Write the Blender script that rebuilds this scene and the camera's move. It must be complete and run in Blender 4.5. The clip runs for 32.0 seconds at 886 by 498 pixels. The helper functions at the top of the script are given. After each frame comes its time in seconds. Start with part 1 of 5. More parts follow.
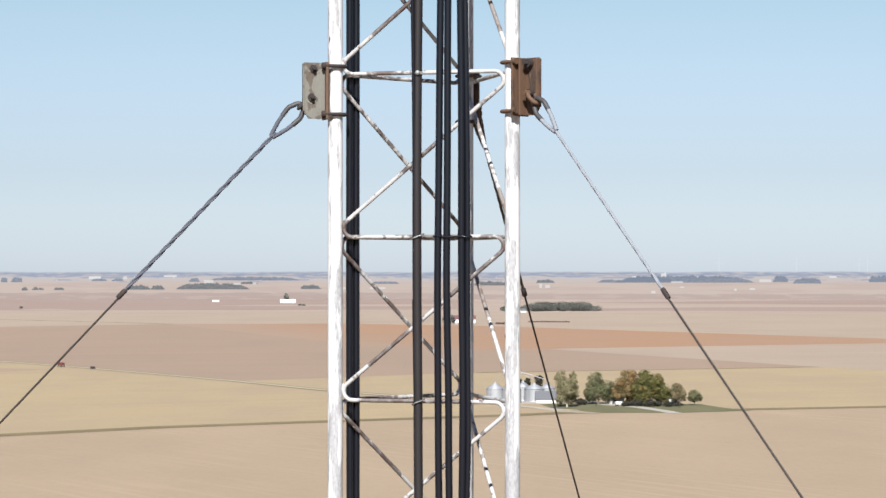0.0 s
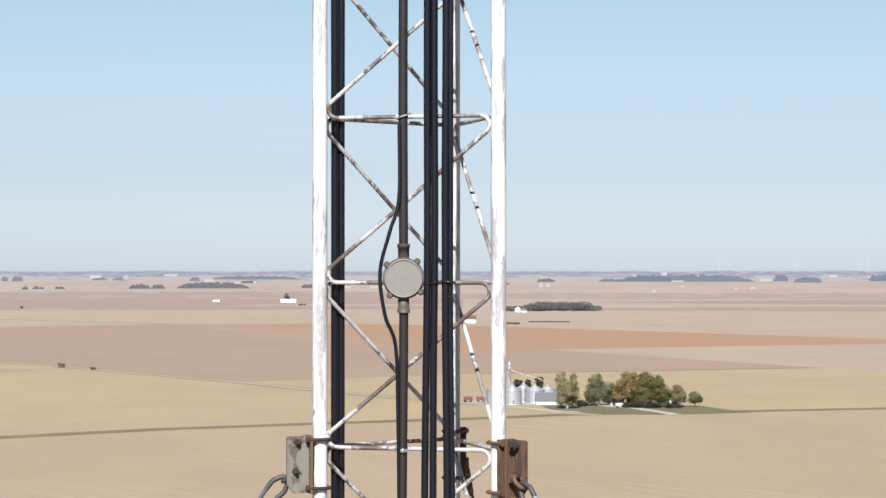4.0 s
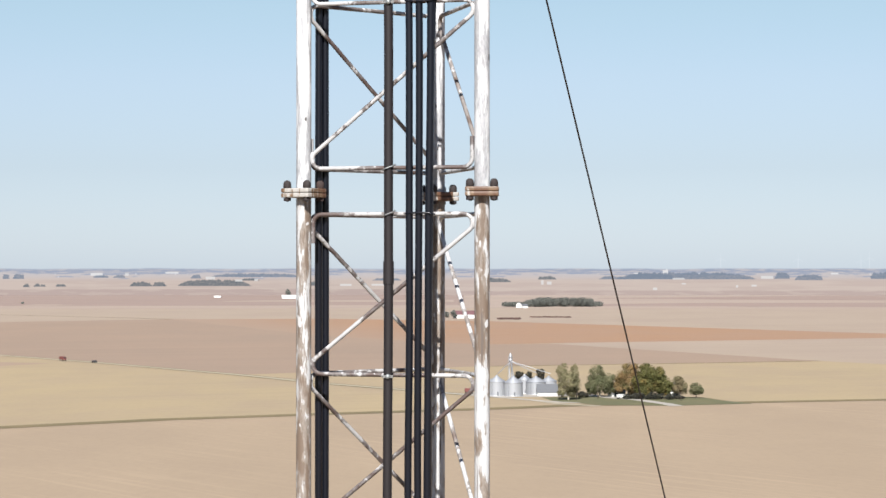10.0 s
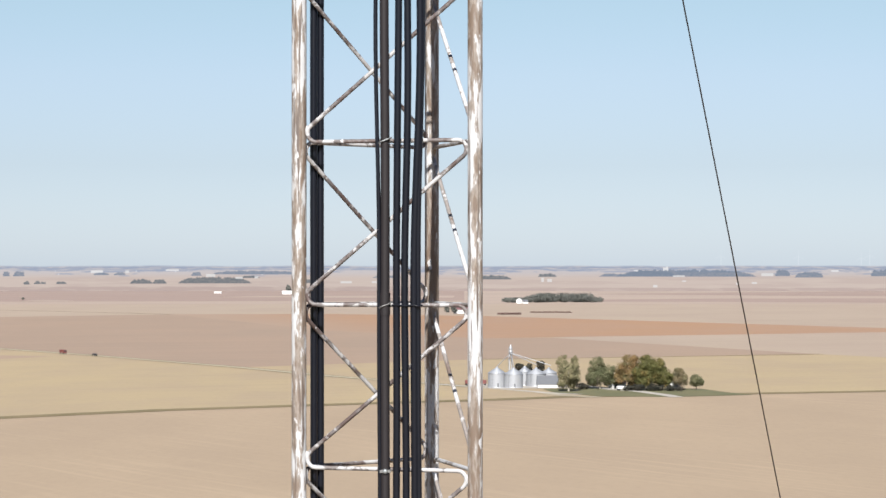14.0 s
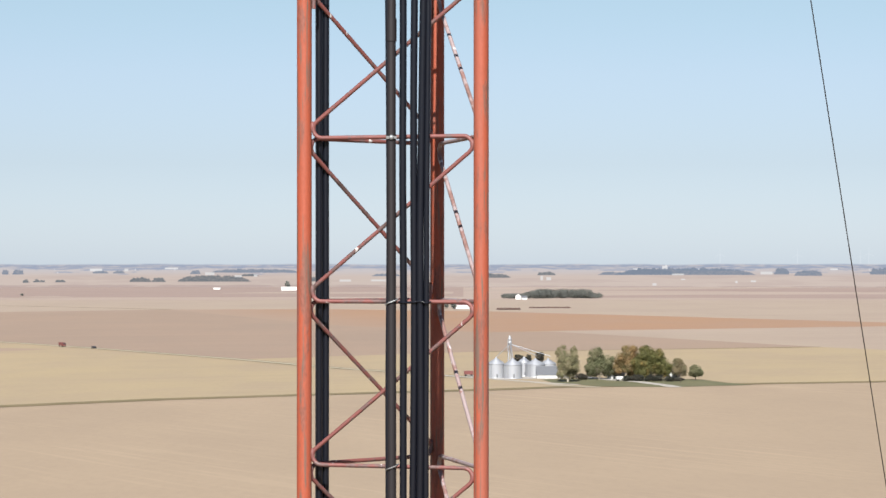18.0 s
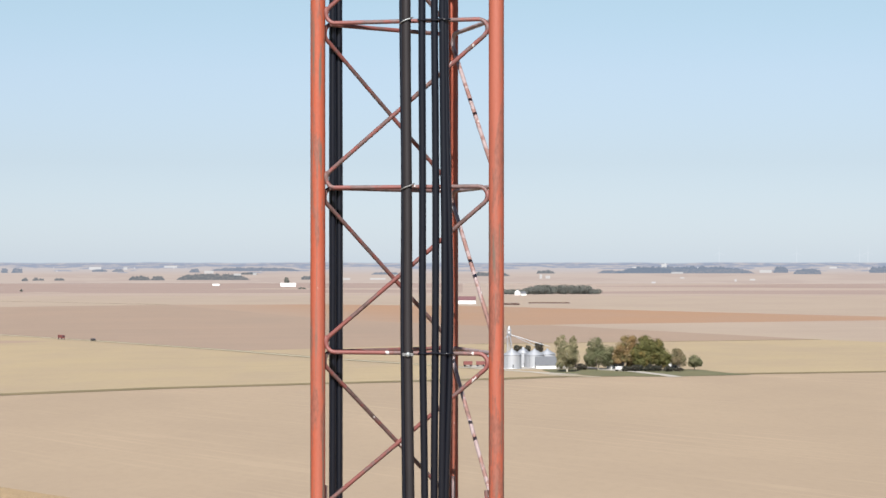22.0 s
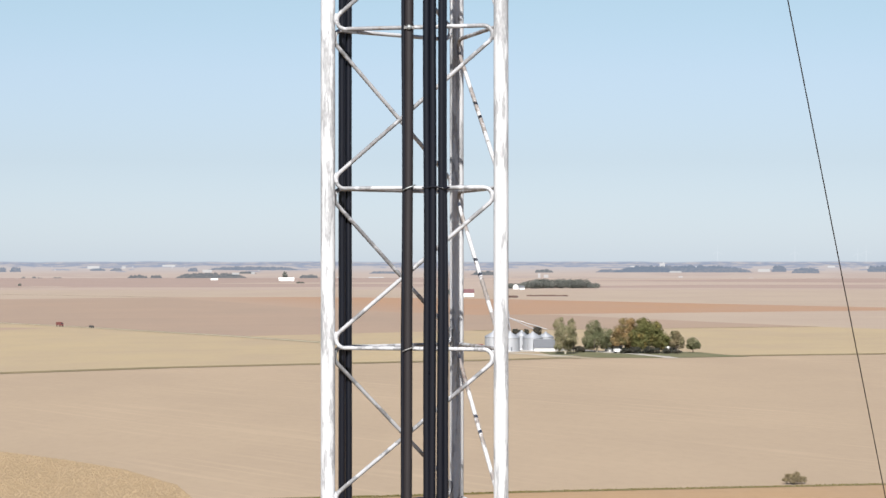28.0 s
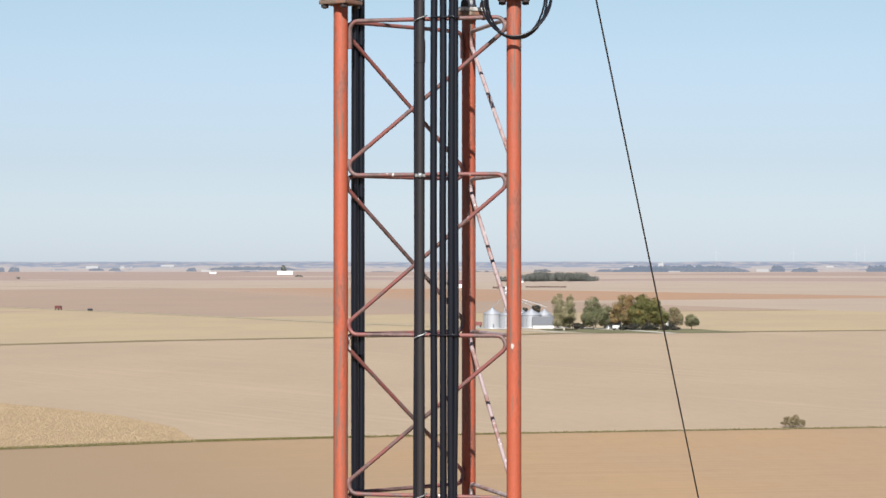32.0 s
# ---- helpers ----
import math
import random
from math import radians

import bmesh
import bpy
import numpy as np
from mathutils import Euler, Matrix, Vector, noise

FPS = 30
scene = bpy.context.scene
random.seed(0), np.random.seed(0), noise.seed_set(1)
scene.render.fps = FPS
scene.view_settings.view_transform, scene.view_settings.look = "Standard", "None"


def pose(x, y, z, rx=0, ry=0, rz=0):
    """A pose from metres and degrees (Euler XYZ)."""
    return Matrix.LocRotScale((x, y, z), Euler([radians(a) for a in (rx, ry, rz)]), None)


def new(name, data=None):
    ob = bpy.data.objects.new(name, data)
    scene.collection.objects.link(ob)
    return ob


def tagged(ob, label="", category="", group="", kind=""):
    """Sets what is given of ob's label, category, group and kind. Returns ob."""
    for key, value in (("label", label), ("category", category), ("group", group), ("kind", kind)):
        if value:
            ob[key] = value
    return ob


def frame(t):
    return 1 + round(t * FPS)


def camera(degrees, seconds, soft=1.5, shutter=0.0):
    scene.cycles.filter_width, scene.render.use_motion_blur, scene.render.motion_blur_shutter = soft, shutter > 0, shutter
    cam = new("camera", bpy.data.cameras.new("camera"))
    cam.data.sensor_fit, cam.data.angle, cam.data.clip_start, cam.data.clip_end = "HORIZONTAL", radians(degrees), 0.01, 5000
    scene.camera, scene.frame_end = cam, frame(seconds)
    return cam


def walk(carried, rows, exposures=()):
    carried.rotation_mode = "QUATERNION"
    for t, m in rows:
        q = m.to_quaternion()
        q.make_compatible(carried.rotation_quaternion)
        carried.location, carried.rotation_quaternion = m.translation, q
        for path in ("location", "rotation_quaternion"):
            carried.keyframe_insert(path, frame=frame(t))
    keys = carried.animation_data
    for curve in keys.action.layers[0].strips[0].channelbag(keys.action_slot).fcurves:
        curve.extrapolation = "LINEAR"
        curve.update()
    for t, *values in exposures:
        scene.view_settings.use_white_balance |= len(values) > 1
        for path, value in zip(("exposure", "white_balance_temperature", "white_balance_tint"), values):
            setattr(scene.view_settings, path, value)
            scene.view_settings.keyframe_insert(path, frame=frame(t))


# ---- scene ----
cam = camera(19.56, 32.0, soft=1.5)

# seconds, x, y, z, pitch, roll, yaw
ROWS = [
    (0.0, 0.013, -8.644, 66.988, 0.525, 0.0, -0.025),
    (0.5, -0.003, -8.635, 67.038, 0.524, 0.0, -0.028),
    (1.0, -0.005, -8.636, 67.176, 0.522, 0.0, -0.031),
    (1.5, -0.004, -8.644, 67.411, 0.518, 0.0, -0.035),
    (2.0, -0.010, -8.614, 67.595, 0.513, 0.0, -0.038),
    (2.5, 0.010, -8.579, 67.733, 0.510, 0.0, -0.038),
    (3.0, 0.043, -8.571, 67.895, 0.507, 0.0, -0.038),
    (3.5, 0.062, -8.554, 68.079, 0.505, 0.0, -0.019),
    (4.5, 0.062, -8.572, 68.285, 0.505, 0.0, -0.012),
    (5.5, 0.073, -8.607, 68.018, 0.507, 0.0, -0.006),
    (6.0, 0.082, -8.690, 67.536, 0.500, 0.0, -0.019),
    (6.5, 0.104, -8.674, 67.278, 0.490, 0.0, -0.013),
    (7.0, 0.094, -8.674, 67.107, 0.480, 0.0, -0.006),
    (7.5, 0.086, -8.705, 66.865, 0.468, 0.0, 0.000),
    (8.0, 0.106, -8.682, 66.542, 0.468, 0.0, 0.000),
    (8.5, 0.111, -8.608, 66.143, 0.466, 0.0, 0.003),
    (9.0, 0.120, -8.566, 65.803, 0.463, 0.0, 0.006),
    (9.5, 0.124, -8.553, 65.507, 0.457, 0.0, 0.009),
    (10.0, 0.119, -8.559, 65.149, 0.450, 0.0, 0.013),
    (10.5, 0.116, -8.583, 64.766, 0.443, 0.0, 0.016),
    (11.0, 0.118, -8.624, 64.426, 0.435, 0.0, 0.019),
    (11.5, 0.118, -8.623, 64.086, 0.424, 0.0, 0.019),
    (12.0, 0.130, -8.620, 63.762, 0.413, 0.0, 0.019),
    (12.5, 0.137, -8.619, 63.411, 0.408, 0.0, 0.019),
    (13.0, 0.144, -8.641, 63.020, 0.403, 0.0, 0.019),
    (13.5, 0.146, -8.626, 62.614, 0.397, 0.0, 0.019),
    (14.0, 0.141, -8.658, 62.221, 0.391, 0.0, 0.019),
    (14.5, 0.137, -8.682, 61.775, 0.386, 0.0, 0.013),
    (16.5, 0.114, -8.699, 59.817, 0.363, 0.0, 0.000),
    (17.0, 0.112, -8.695, 59.326, 0.357, 0.0, 0.000),
    (17.5, 0.115, -8.688, 58.811, 0.354, 0.0, 0.000),
    (18.0, 0.119, -8.627, 58.287, 0.353, 0.0, 0.000),
    (18.5, 0.115, -8.612, 57.774, 0.345, 0.0, -0.006),
    (19.0, 0.115, -8.668, 57.251, 0.337, 0.0, -0.013),
    (19.5, 0.103, -8.661, 56.726, 0.332, 0.0, -0.016),
    (20.0, 0.086, -8.636, 56.199, 0.327, 0.0, -0.019),
    (21.0, 0.042, -8.560, 55.146, 0.318, 0.0, -0.019),
    (21.5, 0.053, -8.566, 54.638, 0.318, 0.0, -0.019),
    (22.0, 0.068, -8.565, 54.123, 0.317, 0.0, -0.019),
    (22.5, 0.072, -8.516, 53.606, 0.314, 0.0, -0.028),
    (23.0, 0.084, -8.536, 53.095, 0.310, 0.0, -0.038),
    (23.5, 0.080, -8.573, 52.585, 0.301, 0.0, -0.050),
    (24.0, 0.081, -8.569, 52.064, 0.303, 0.0, -0.057),
    (24.5, 0.084, -8.579, 51.549, 0.296, 0.0, -0.057),
    (25.0, 0.076, -8.582, 51.050, 0.289, 0.0, -0.057),
    (25.5, 0.078, -8.576, 50.554, 0.287, 0.0, -0.057),
    (26.0, 0.077, -8.559, 50.060, 0.285, 0.0, -0.057),
    (26.5, 0.079, -8.625, 49.555, 0.281, 0.0, -0.057),
    (28.5, 0.034, -8.878, 44.212, 0.299, 0.0, -0.057),
    (28.8, 0.035, -8.901, 43.350, 0.299, 0.0, -0.053),
    (29.0, 0.036, -8.916, 42.752, 0.300, 0.0, -0.050),
    (29.2, 0.030, -8.915, 42.260, 0.297, 0.0, -0.057),
    (29.4, 0.024, -8.915, 41.642, 0.295, 0.0, -0.063),
    (29.5, 0.020, -8.900, 41.290, 0.296, 0.0, -0.066),
    (29.7, 0.013, -8.870, 40.808, 0.298, 0.0, -0.071),
    (29.9, 0.006, -8.840, 40.202, 0.300, 0.0, -0.076),
    (30.0, 0.004, -8.891, 39.846, 0.303, 0.0, -0.076),
    (30.2, 0.001, -8.880, 39.363, 0.302, 0.0, -0.076),
    (30.5, -0.003, -8.863, 38.407, 0.300, 0.0, -0.076),
    (31.0, -0.010, -8.835, 36.953, 0.297, 0.0, -0.076),
    (31.4, -0.005, -8.866, 35.866, 0.297, 0.0, -0.082),
    (31.5, -0.005, -8.862, 35.504, 0.297, 0.0, -0.083),
    (31.7, -0.005, -8.862, 35.037, 0.297, 0.0, -0.083),
    (31.8, -0.005, -8.862, 34.673, 0.297, 0.0, -0.083),
    (32.0, -0.007, -8.843, 34.028, 0.295, 0.0, -0.088),
]

walk(cam, [(t, pose(x, y, z, 90 + p, r, yw)) for t, x, y, z, p, r, yw in ROWS], [(0.0, 1.15), (32.0, 1.15)])

# ---- world and sun ----
SUN_AZ, SUN_EL = radians(185.0), radians(39.5)   # clockwise from +y


def build_world():
    w = bpy.data.worlds.new("world")
    scene.world = w
    w.use_nodes = True
    nt = w.node_tree
    nt.nodes.clear()
    N, L = nt.nodes, nt.links

    def put(x, i):
        if hasattr(x, "is_output"):
            L.new(x, i)
        else:
            i.default_value = x

    def m(op, a, b=0.0, c=0.0):
        n = N.new("ShaderNodeMath")
        n.operation = op
        put(a, n.inputs[0]), put(b, n.inputs[1]), put(c, n.inputs[2])
        return n.outputs[0]

    def band(x, lo, hi, soft):
        a, b = N.new("ShaderNodeMapRange"), N.new("ShaderNodeMapRange")
        a.interpolation_type = b.interpolation_type = "SMOOTHSTEP"
        put(x, a.inputs[0]), put(x, b.inputs[0])
        a.inputs[1].default_value, a.inputs[2].default_value = lo - soft, lo + soft
        b.inputs[1].default_value, b.inputs[2].default_value = hi - soft, hi + soft
        return m("MULTIPLY", a.outputs[0], m("SUBTRACT", 1.0, b.outputs[0]))

    def mix(f, a, b):
        n = N.new("ShaderNodeMix")
        n.data_type = "RGBA"
        put(f, n.inputs[0]), put(a, n.inputs[6]), put(b, n.inputs[7])
        return n.outputs[2]

    sky = N.new("ShaderNodeTexSky")
    sky.sky_type, sky.sun_disc = "NISHITA", False
    sky.sun_elevation, sky.sun_rotation = SUN_EL, SUN_AZ
    sky.altitude, sky.air_density, sky.dust_density, sky.ozone_density = 0, 1.0, 0.3, 1.5
    b_sky = N.new("ShaderNodeBackground")
    b_sky.inputs[1].default_value = SKY
    # the far plain beyond the sheet of ground: azimuth u and elevation v in thousandths
    tc = N.new("ShaderNodeTexCoord")
    xyz = N.new("ShaderNodeSeparateXYZ")
    L.new(tc.outputs["Generated"], xyz.inputs[0])
    u = m("MULTIPLY", m("ARCTAN2", xyz.outputs[0], xyz.outputs[1]), 1000.0)
    v = m("MULTIPLY", xyz.outputs[2], 1000.0)
    # the sky deepens upward from a milky horizon
    lift = N.new("ShaderNodeMapRange")
    put(v, lift.inputs[0])
    lift.inputs[1].default_value, lift.inputs[2].default_value = 0.0, 1000.0
    ramp = N.new("ShaderNodeValToRGB")
    el = ramp.color_ramp.elements
    el[0].position, el[0].color = SKY_TONE[0][0], (*SKY_TONE[0][1], 1)
    el[1].position, el[1].color = SKY_TONE[-1][0], (*SKY_TONE[-1][1], 1)
    for at, c in SKY_TONE[1:-1]:
        el.new(at).color = (*c, 1)
    L.new(lift.outputs[0], ramp.inputs[0])
    tone = ramp.outputs[0]
    mul = N.new("ShaderNodeMix")
    mul.data_type, mul.blend_type = "RGBA", "MULTIPLY"
    mul.inputs[0].default_value = 1.0
    L.new(sky.outputs[0], mul.inputs[6]), L.new(tone, mul.inputs[7])
    tint = mul.outputs[2]
    for c, lo, hi in TURBINES:
        mast = m("MULTIPLY", band(u, c - 0.16, c + 0.16, 0.12), band(v, lo, hi, 0.2))
        for dx, dz in ((0.0, 1.0), (0.866, -0.5), (-0.866, -0.5)):
            px, pz = m("SUBTRACT", u, c), m("SUBTRACT", v, hi)
            along = m("ADD", m("MULTIPLY", px, dx), m("MULTIPLY", pz, dz))
            off = m("SUBTRACT", m("MULTIPLY", px, dz), m("MULTIPLY", pz, dx))
            mast = m("MAXIMUM", mast, m("MULTIPLY", m("MULTIPLY", band(along, 0.0, 2.3, 0.15), band(off, -0.1, 0.1, 0.1)), 0.7))
        tint = mix(m("MULTIPLY", mast, 0.15), tint, (9.5, 9.8, 10.4, 1))
    L.new(tint, b_sky.inputs[0])

    def tex(sx, sy, detail, seed):
        c = N.new("ShaderNodeCombineXYZ")
        put(m("MULTIPLY", u, sx), c.inputs[0]), put(m("MULTIPLY", v, sy), c.inputs[1])
        c.inputs[2].default_value = seed
        n = N.new("ShaderNodeTexNoise")
        n.inputs["Scale"].default_value, n.inputs["Detail"].default_value = 1.0, detail
        L.new(c.outputs[0], n.inputs["Vector"])
        return n.outputs[0]

    fine, mid, wide = tex(0.45, 0.0, 4, 1.0), tex(0.10, 0.9, 3, 7.0), tex(0.02, 0.55, 2, 3.0)
    mott = tex(0.9, 1.3, 3, 5.0)
    left = band(m("ADD", u, m("MULTIPLY", wide, 30.0)), -900.0, 5.0, 25.0)
    wav = m("ADD", v, m("MULTIPLY", m("SUBTRACT", mid, 0.5), 0.9))
    land = mix(m("MULTIPLY", left, band(wav, -12.7, -7.8, 0.25)), FAR_A, FAR_B)
    right = m("SUBTRACT", 1.0, left)
    land = mix(m("MULTIPLY", right, m("MULTIPLY", band(wav, -10.6, -8.3, 0.3), 0.85)), land, FAR_B)
    land = mix(m("MULTIPLY", band(u, 55.0, 900.0, 20.0), band(wav, -13.4, -11.5, 0.3)), land, FAR_B)
    land = mix(m("MULTIPLY", band(wide, 0.52, 0.9, 0.05), 0.35), land, FAR_B)
    land = mix(m("MULTIPLY", band(mid, 0.56, 0.9, 0.05), 0.35), land, FAR_C)
    # aerial haze painted in as a paler colour towards the skyline
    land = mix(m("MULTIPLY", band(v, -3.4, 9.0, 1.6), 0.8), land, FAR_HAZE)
    # blue hills and scattered far woods under the skyline, haze put into their colour
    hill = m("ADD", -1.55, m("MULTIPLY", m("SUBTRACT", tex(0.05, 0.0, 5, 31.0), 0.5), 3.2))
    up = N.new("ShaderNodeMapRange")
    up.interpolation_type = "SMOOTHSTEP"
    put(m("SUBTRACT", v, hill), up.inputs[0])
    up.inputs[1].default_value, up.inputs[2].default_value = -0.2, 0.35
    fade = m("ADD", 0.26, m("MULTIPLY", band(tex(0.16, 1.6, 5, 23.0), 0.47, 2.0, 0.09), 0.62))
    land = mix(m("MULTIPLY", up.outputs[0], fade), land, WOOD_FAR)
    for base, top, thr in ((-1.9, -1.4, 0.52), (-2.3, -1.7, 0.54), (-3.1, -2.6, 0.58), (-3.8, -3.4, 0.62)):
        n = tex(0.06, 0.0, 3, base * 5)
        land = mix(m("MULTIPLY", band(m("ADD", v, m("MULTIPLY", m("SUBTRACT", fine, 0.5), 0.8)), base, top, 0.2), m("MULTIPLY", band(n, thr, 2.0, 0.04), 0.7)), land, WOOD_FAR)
    # pale roofs scattered between the far woods
    for base, top, sx, thr in ((-2.2, -1.5, 0.55, 0.66), (-3.3, -2.7, 0.42, 0.68)):
        land = mix(m("MULTIPLY", band(v, base, top, 0.2), m("MULTIPLY", band(tex(sx, 0.0, 3, base * 9), thr, 2.0, 0.02), 0.75)), land, (0.74, 0.74, 0.77, 1))
    for c, h, lo, hi in SHEDS_BACK:
        land = mix(m("MULTIPLY", band(u, c - h, c + h, 0.15), band(v, lo, hi, 0.12)), land, (0.78, 0.78, 0.80, 1))
    wob, tuft = m("MULTIPLY", m("SUBTRACT", mott, 0.5), 2.2), tex(1.5, 0.5, 3, 17.0)
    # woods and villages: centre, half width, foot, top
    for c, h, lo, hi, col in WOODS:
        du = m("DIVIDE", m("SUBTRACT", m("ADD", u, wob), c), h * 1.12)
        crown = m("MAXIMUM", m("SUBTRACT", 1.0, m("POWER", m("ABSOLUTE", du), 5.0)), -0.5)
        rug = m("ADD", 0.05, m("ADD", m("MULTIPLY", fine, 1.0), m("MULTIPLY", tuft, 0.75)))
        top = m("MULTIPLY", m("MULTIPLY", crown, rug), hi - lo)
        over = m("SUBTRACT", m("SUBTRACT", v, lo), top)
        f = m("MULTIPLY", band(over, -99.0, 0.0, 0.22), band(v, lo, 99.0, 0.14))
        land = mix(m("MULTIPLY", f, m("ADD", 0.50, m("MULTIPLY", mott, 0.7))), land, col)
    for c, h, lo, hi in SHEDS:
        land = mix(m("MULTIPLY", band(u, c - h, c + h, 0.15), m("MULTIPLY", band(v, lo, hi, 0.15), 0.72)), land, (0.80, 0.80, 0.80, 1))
    # the painted land is a backdrop that glows with its own colour
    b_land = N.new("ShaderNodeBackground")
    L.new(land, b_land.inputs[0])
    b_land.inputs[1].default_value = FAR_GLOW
    ms, out = N.new("ShaderNodeMixShader"), N.new("ShaderNodeOutputWorld")
    horizon = m("ADD", v, m("MULTIPLY", m("SUBTRACT", tex(0.03, 0.0, 4, 11.0), 0.5), 1.6))
    edge = N.new("ShaderNodeMapRange")
    put(horizon, edge.inputs[0])
    edge.inputs[1].default_value, edge.inputs[2].default_value = -0.15, 0.45
    L.new(edge.outputs[0], ms.inputs[0])
    L.new(b_land.outputs[0], ms.inputs[1]), L.new(b_sky.outputs[0], ms.inputs[2])
    L.new(ms.outputs[0], out.inputs[0])


SKY = 0.05
# tint of the clear sky by height: milky near the horizon, deeper overhead
SKY_TONE = ((0.0, (0.655, 0.800, 1.25)), (0.040, (0.653, 0.708, 0.962)), (0.073, (0.768, 0.778, 0.940)), (0.102, (0.810, 0.825, 0.890)), (0.30, (0.560, 0.630, 0.740)), (1.0, (0.400, 0.475, 0.590)))
# glow of the painted far land; its colours already carry distance haze
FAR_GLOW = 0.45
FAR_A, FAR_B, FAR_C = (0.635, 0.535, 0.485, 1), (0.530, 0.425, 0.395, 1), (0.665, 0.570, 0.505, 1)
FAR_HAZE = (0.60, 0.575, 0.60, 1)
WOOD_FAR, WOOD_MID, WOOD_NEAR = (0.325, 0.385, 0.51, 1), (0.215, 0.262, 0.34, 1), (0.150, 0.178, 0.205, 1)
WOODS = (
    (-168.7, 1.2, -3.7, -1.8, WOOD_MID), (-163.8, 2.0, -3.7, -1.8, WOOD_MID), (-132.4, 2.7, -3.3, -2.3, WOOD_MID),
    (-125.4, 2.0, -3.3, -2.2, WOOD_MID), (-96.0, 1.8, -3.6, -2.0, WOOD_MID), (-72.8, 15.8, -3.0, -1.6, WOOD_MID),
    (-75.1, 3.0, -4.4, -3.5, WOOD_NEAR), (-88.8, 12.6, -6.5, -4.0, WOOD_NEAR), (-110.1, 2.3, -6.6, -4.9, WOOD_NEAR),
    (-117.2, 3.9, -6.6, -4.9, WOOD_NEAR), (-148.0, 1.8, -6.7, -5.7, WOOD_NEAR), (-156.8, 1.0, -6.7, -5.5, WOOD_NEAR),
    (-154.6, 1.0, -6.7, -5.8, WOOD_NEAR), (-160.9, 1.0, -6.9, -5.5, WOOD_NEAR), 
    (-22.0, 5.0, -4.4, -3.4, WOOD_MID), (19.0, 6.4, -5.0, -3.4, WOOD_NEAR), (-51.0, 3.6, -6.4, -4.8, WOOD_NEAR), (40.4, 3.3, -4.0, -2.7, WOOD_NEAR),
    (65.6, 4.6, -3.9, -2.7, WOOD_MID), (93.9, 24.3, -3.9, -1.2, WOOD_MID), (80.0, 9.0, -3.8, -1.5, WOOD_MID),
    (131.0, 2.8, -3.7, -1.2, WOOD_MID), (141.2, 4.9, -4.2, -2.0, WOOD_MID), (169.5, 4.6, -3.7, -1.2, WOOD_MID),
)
SHEDS_BACK = ((86.1, 1.0, -2.2, -0.4), (86.6, 0.3, -2.2, 0.1), (-134.2, 2.3, -2.5, -1.5), (-105.3, 2.5, -1.7, -1.1), (151.0, 1.4, -2.0, -1.4), (75.0, 1.2, -1.9, -1.4))
SHEDS = (
    (-122.6, 0.7, -2.5, -1.5), (-90.5, 1.8, -4.0, -2.9), (-79.5, 1.4, -4.8, -4.0), (-72.8, 0.7, -4.6, -3.7), 
    (38.4, 0.5, -6.0, -4.3), (41.1, 0.9, -6.0, -4.8), (91.2, 2.3, -4.0, -3.4), (125.2, 2.3, -3.7, -2.6), (82.1, 0.8, -8.1, -7.1),
    (93.2, 0.8, -5.9, -5.4), (113.7, 0.45, -7.1, -6.2), (120.2, 1.0, -6.7, -6.0), (-38.0, 2.2, -6.5, -5.7), (-25.0, 3.0, -6.4, -5.7),
)
# faint wind turbines on the skyline: azimuth, foot, hub
TURBINES = ((107.4, -0.5, 4.2), (137.1, -0.5, 4.0), (161.0, -0.5, 3.4), (164.2, -0.5, 4.4))
build_world()

sun = new("sun", bpy.data.lights.new("sun", "SUN"))
sun.data.energy, sun.data.angle, sun.data.color = 5.0, radians(0.55), (1.0, 0.965, 0.915)
sun_dir = Vector((math.sin(SUN_AZ) * math.cos(SUN_EL), math.cos(SUN_AZ) * math.cos(SUN_EL), math.sin(SUN_EL)))
sun.rotation_euler = (-sun_dir).to_track_quat("-Z", "Y").to_euler()
sun.location = sun_dir * 200

# ---- materials ----


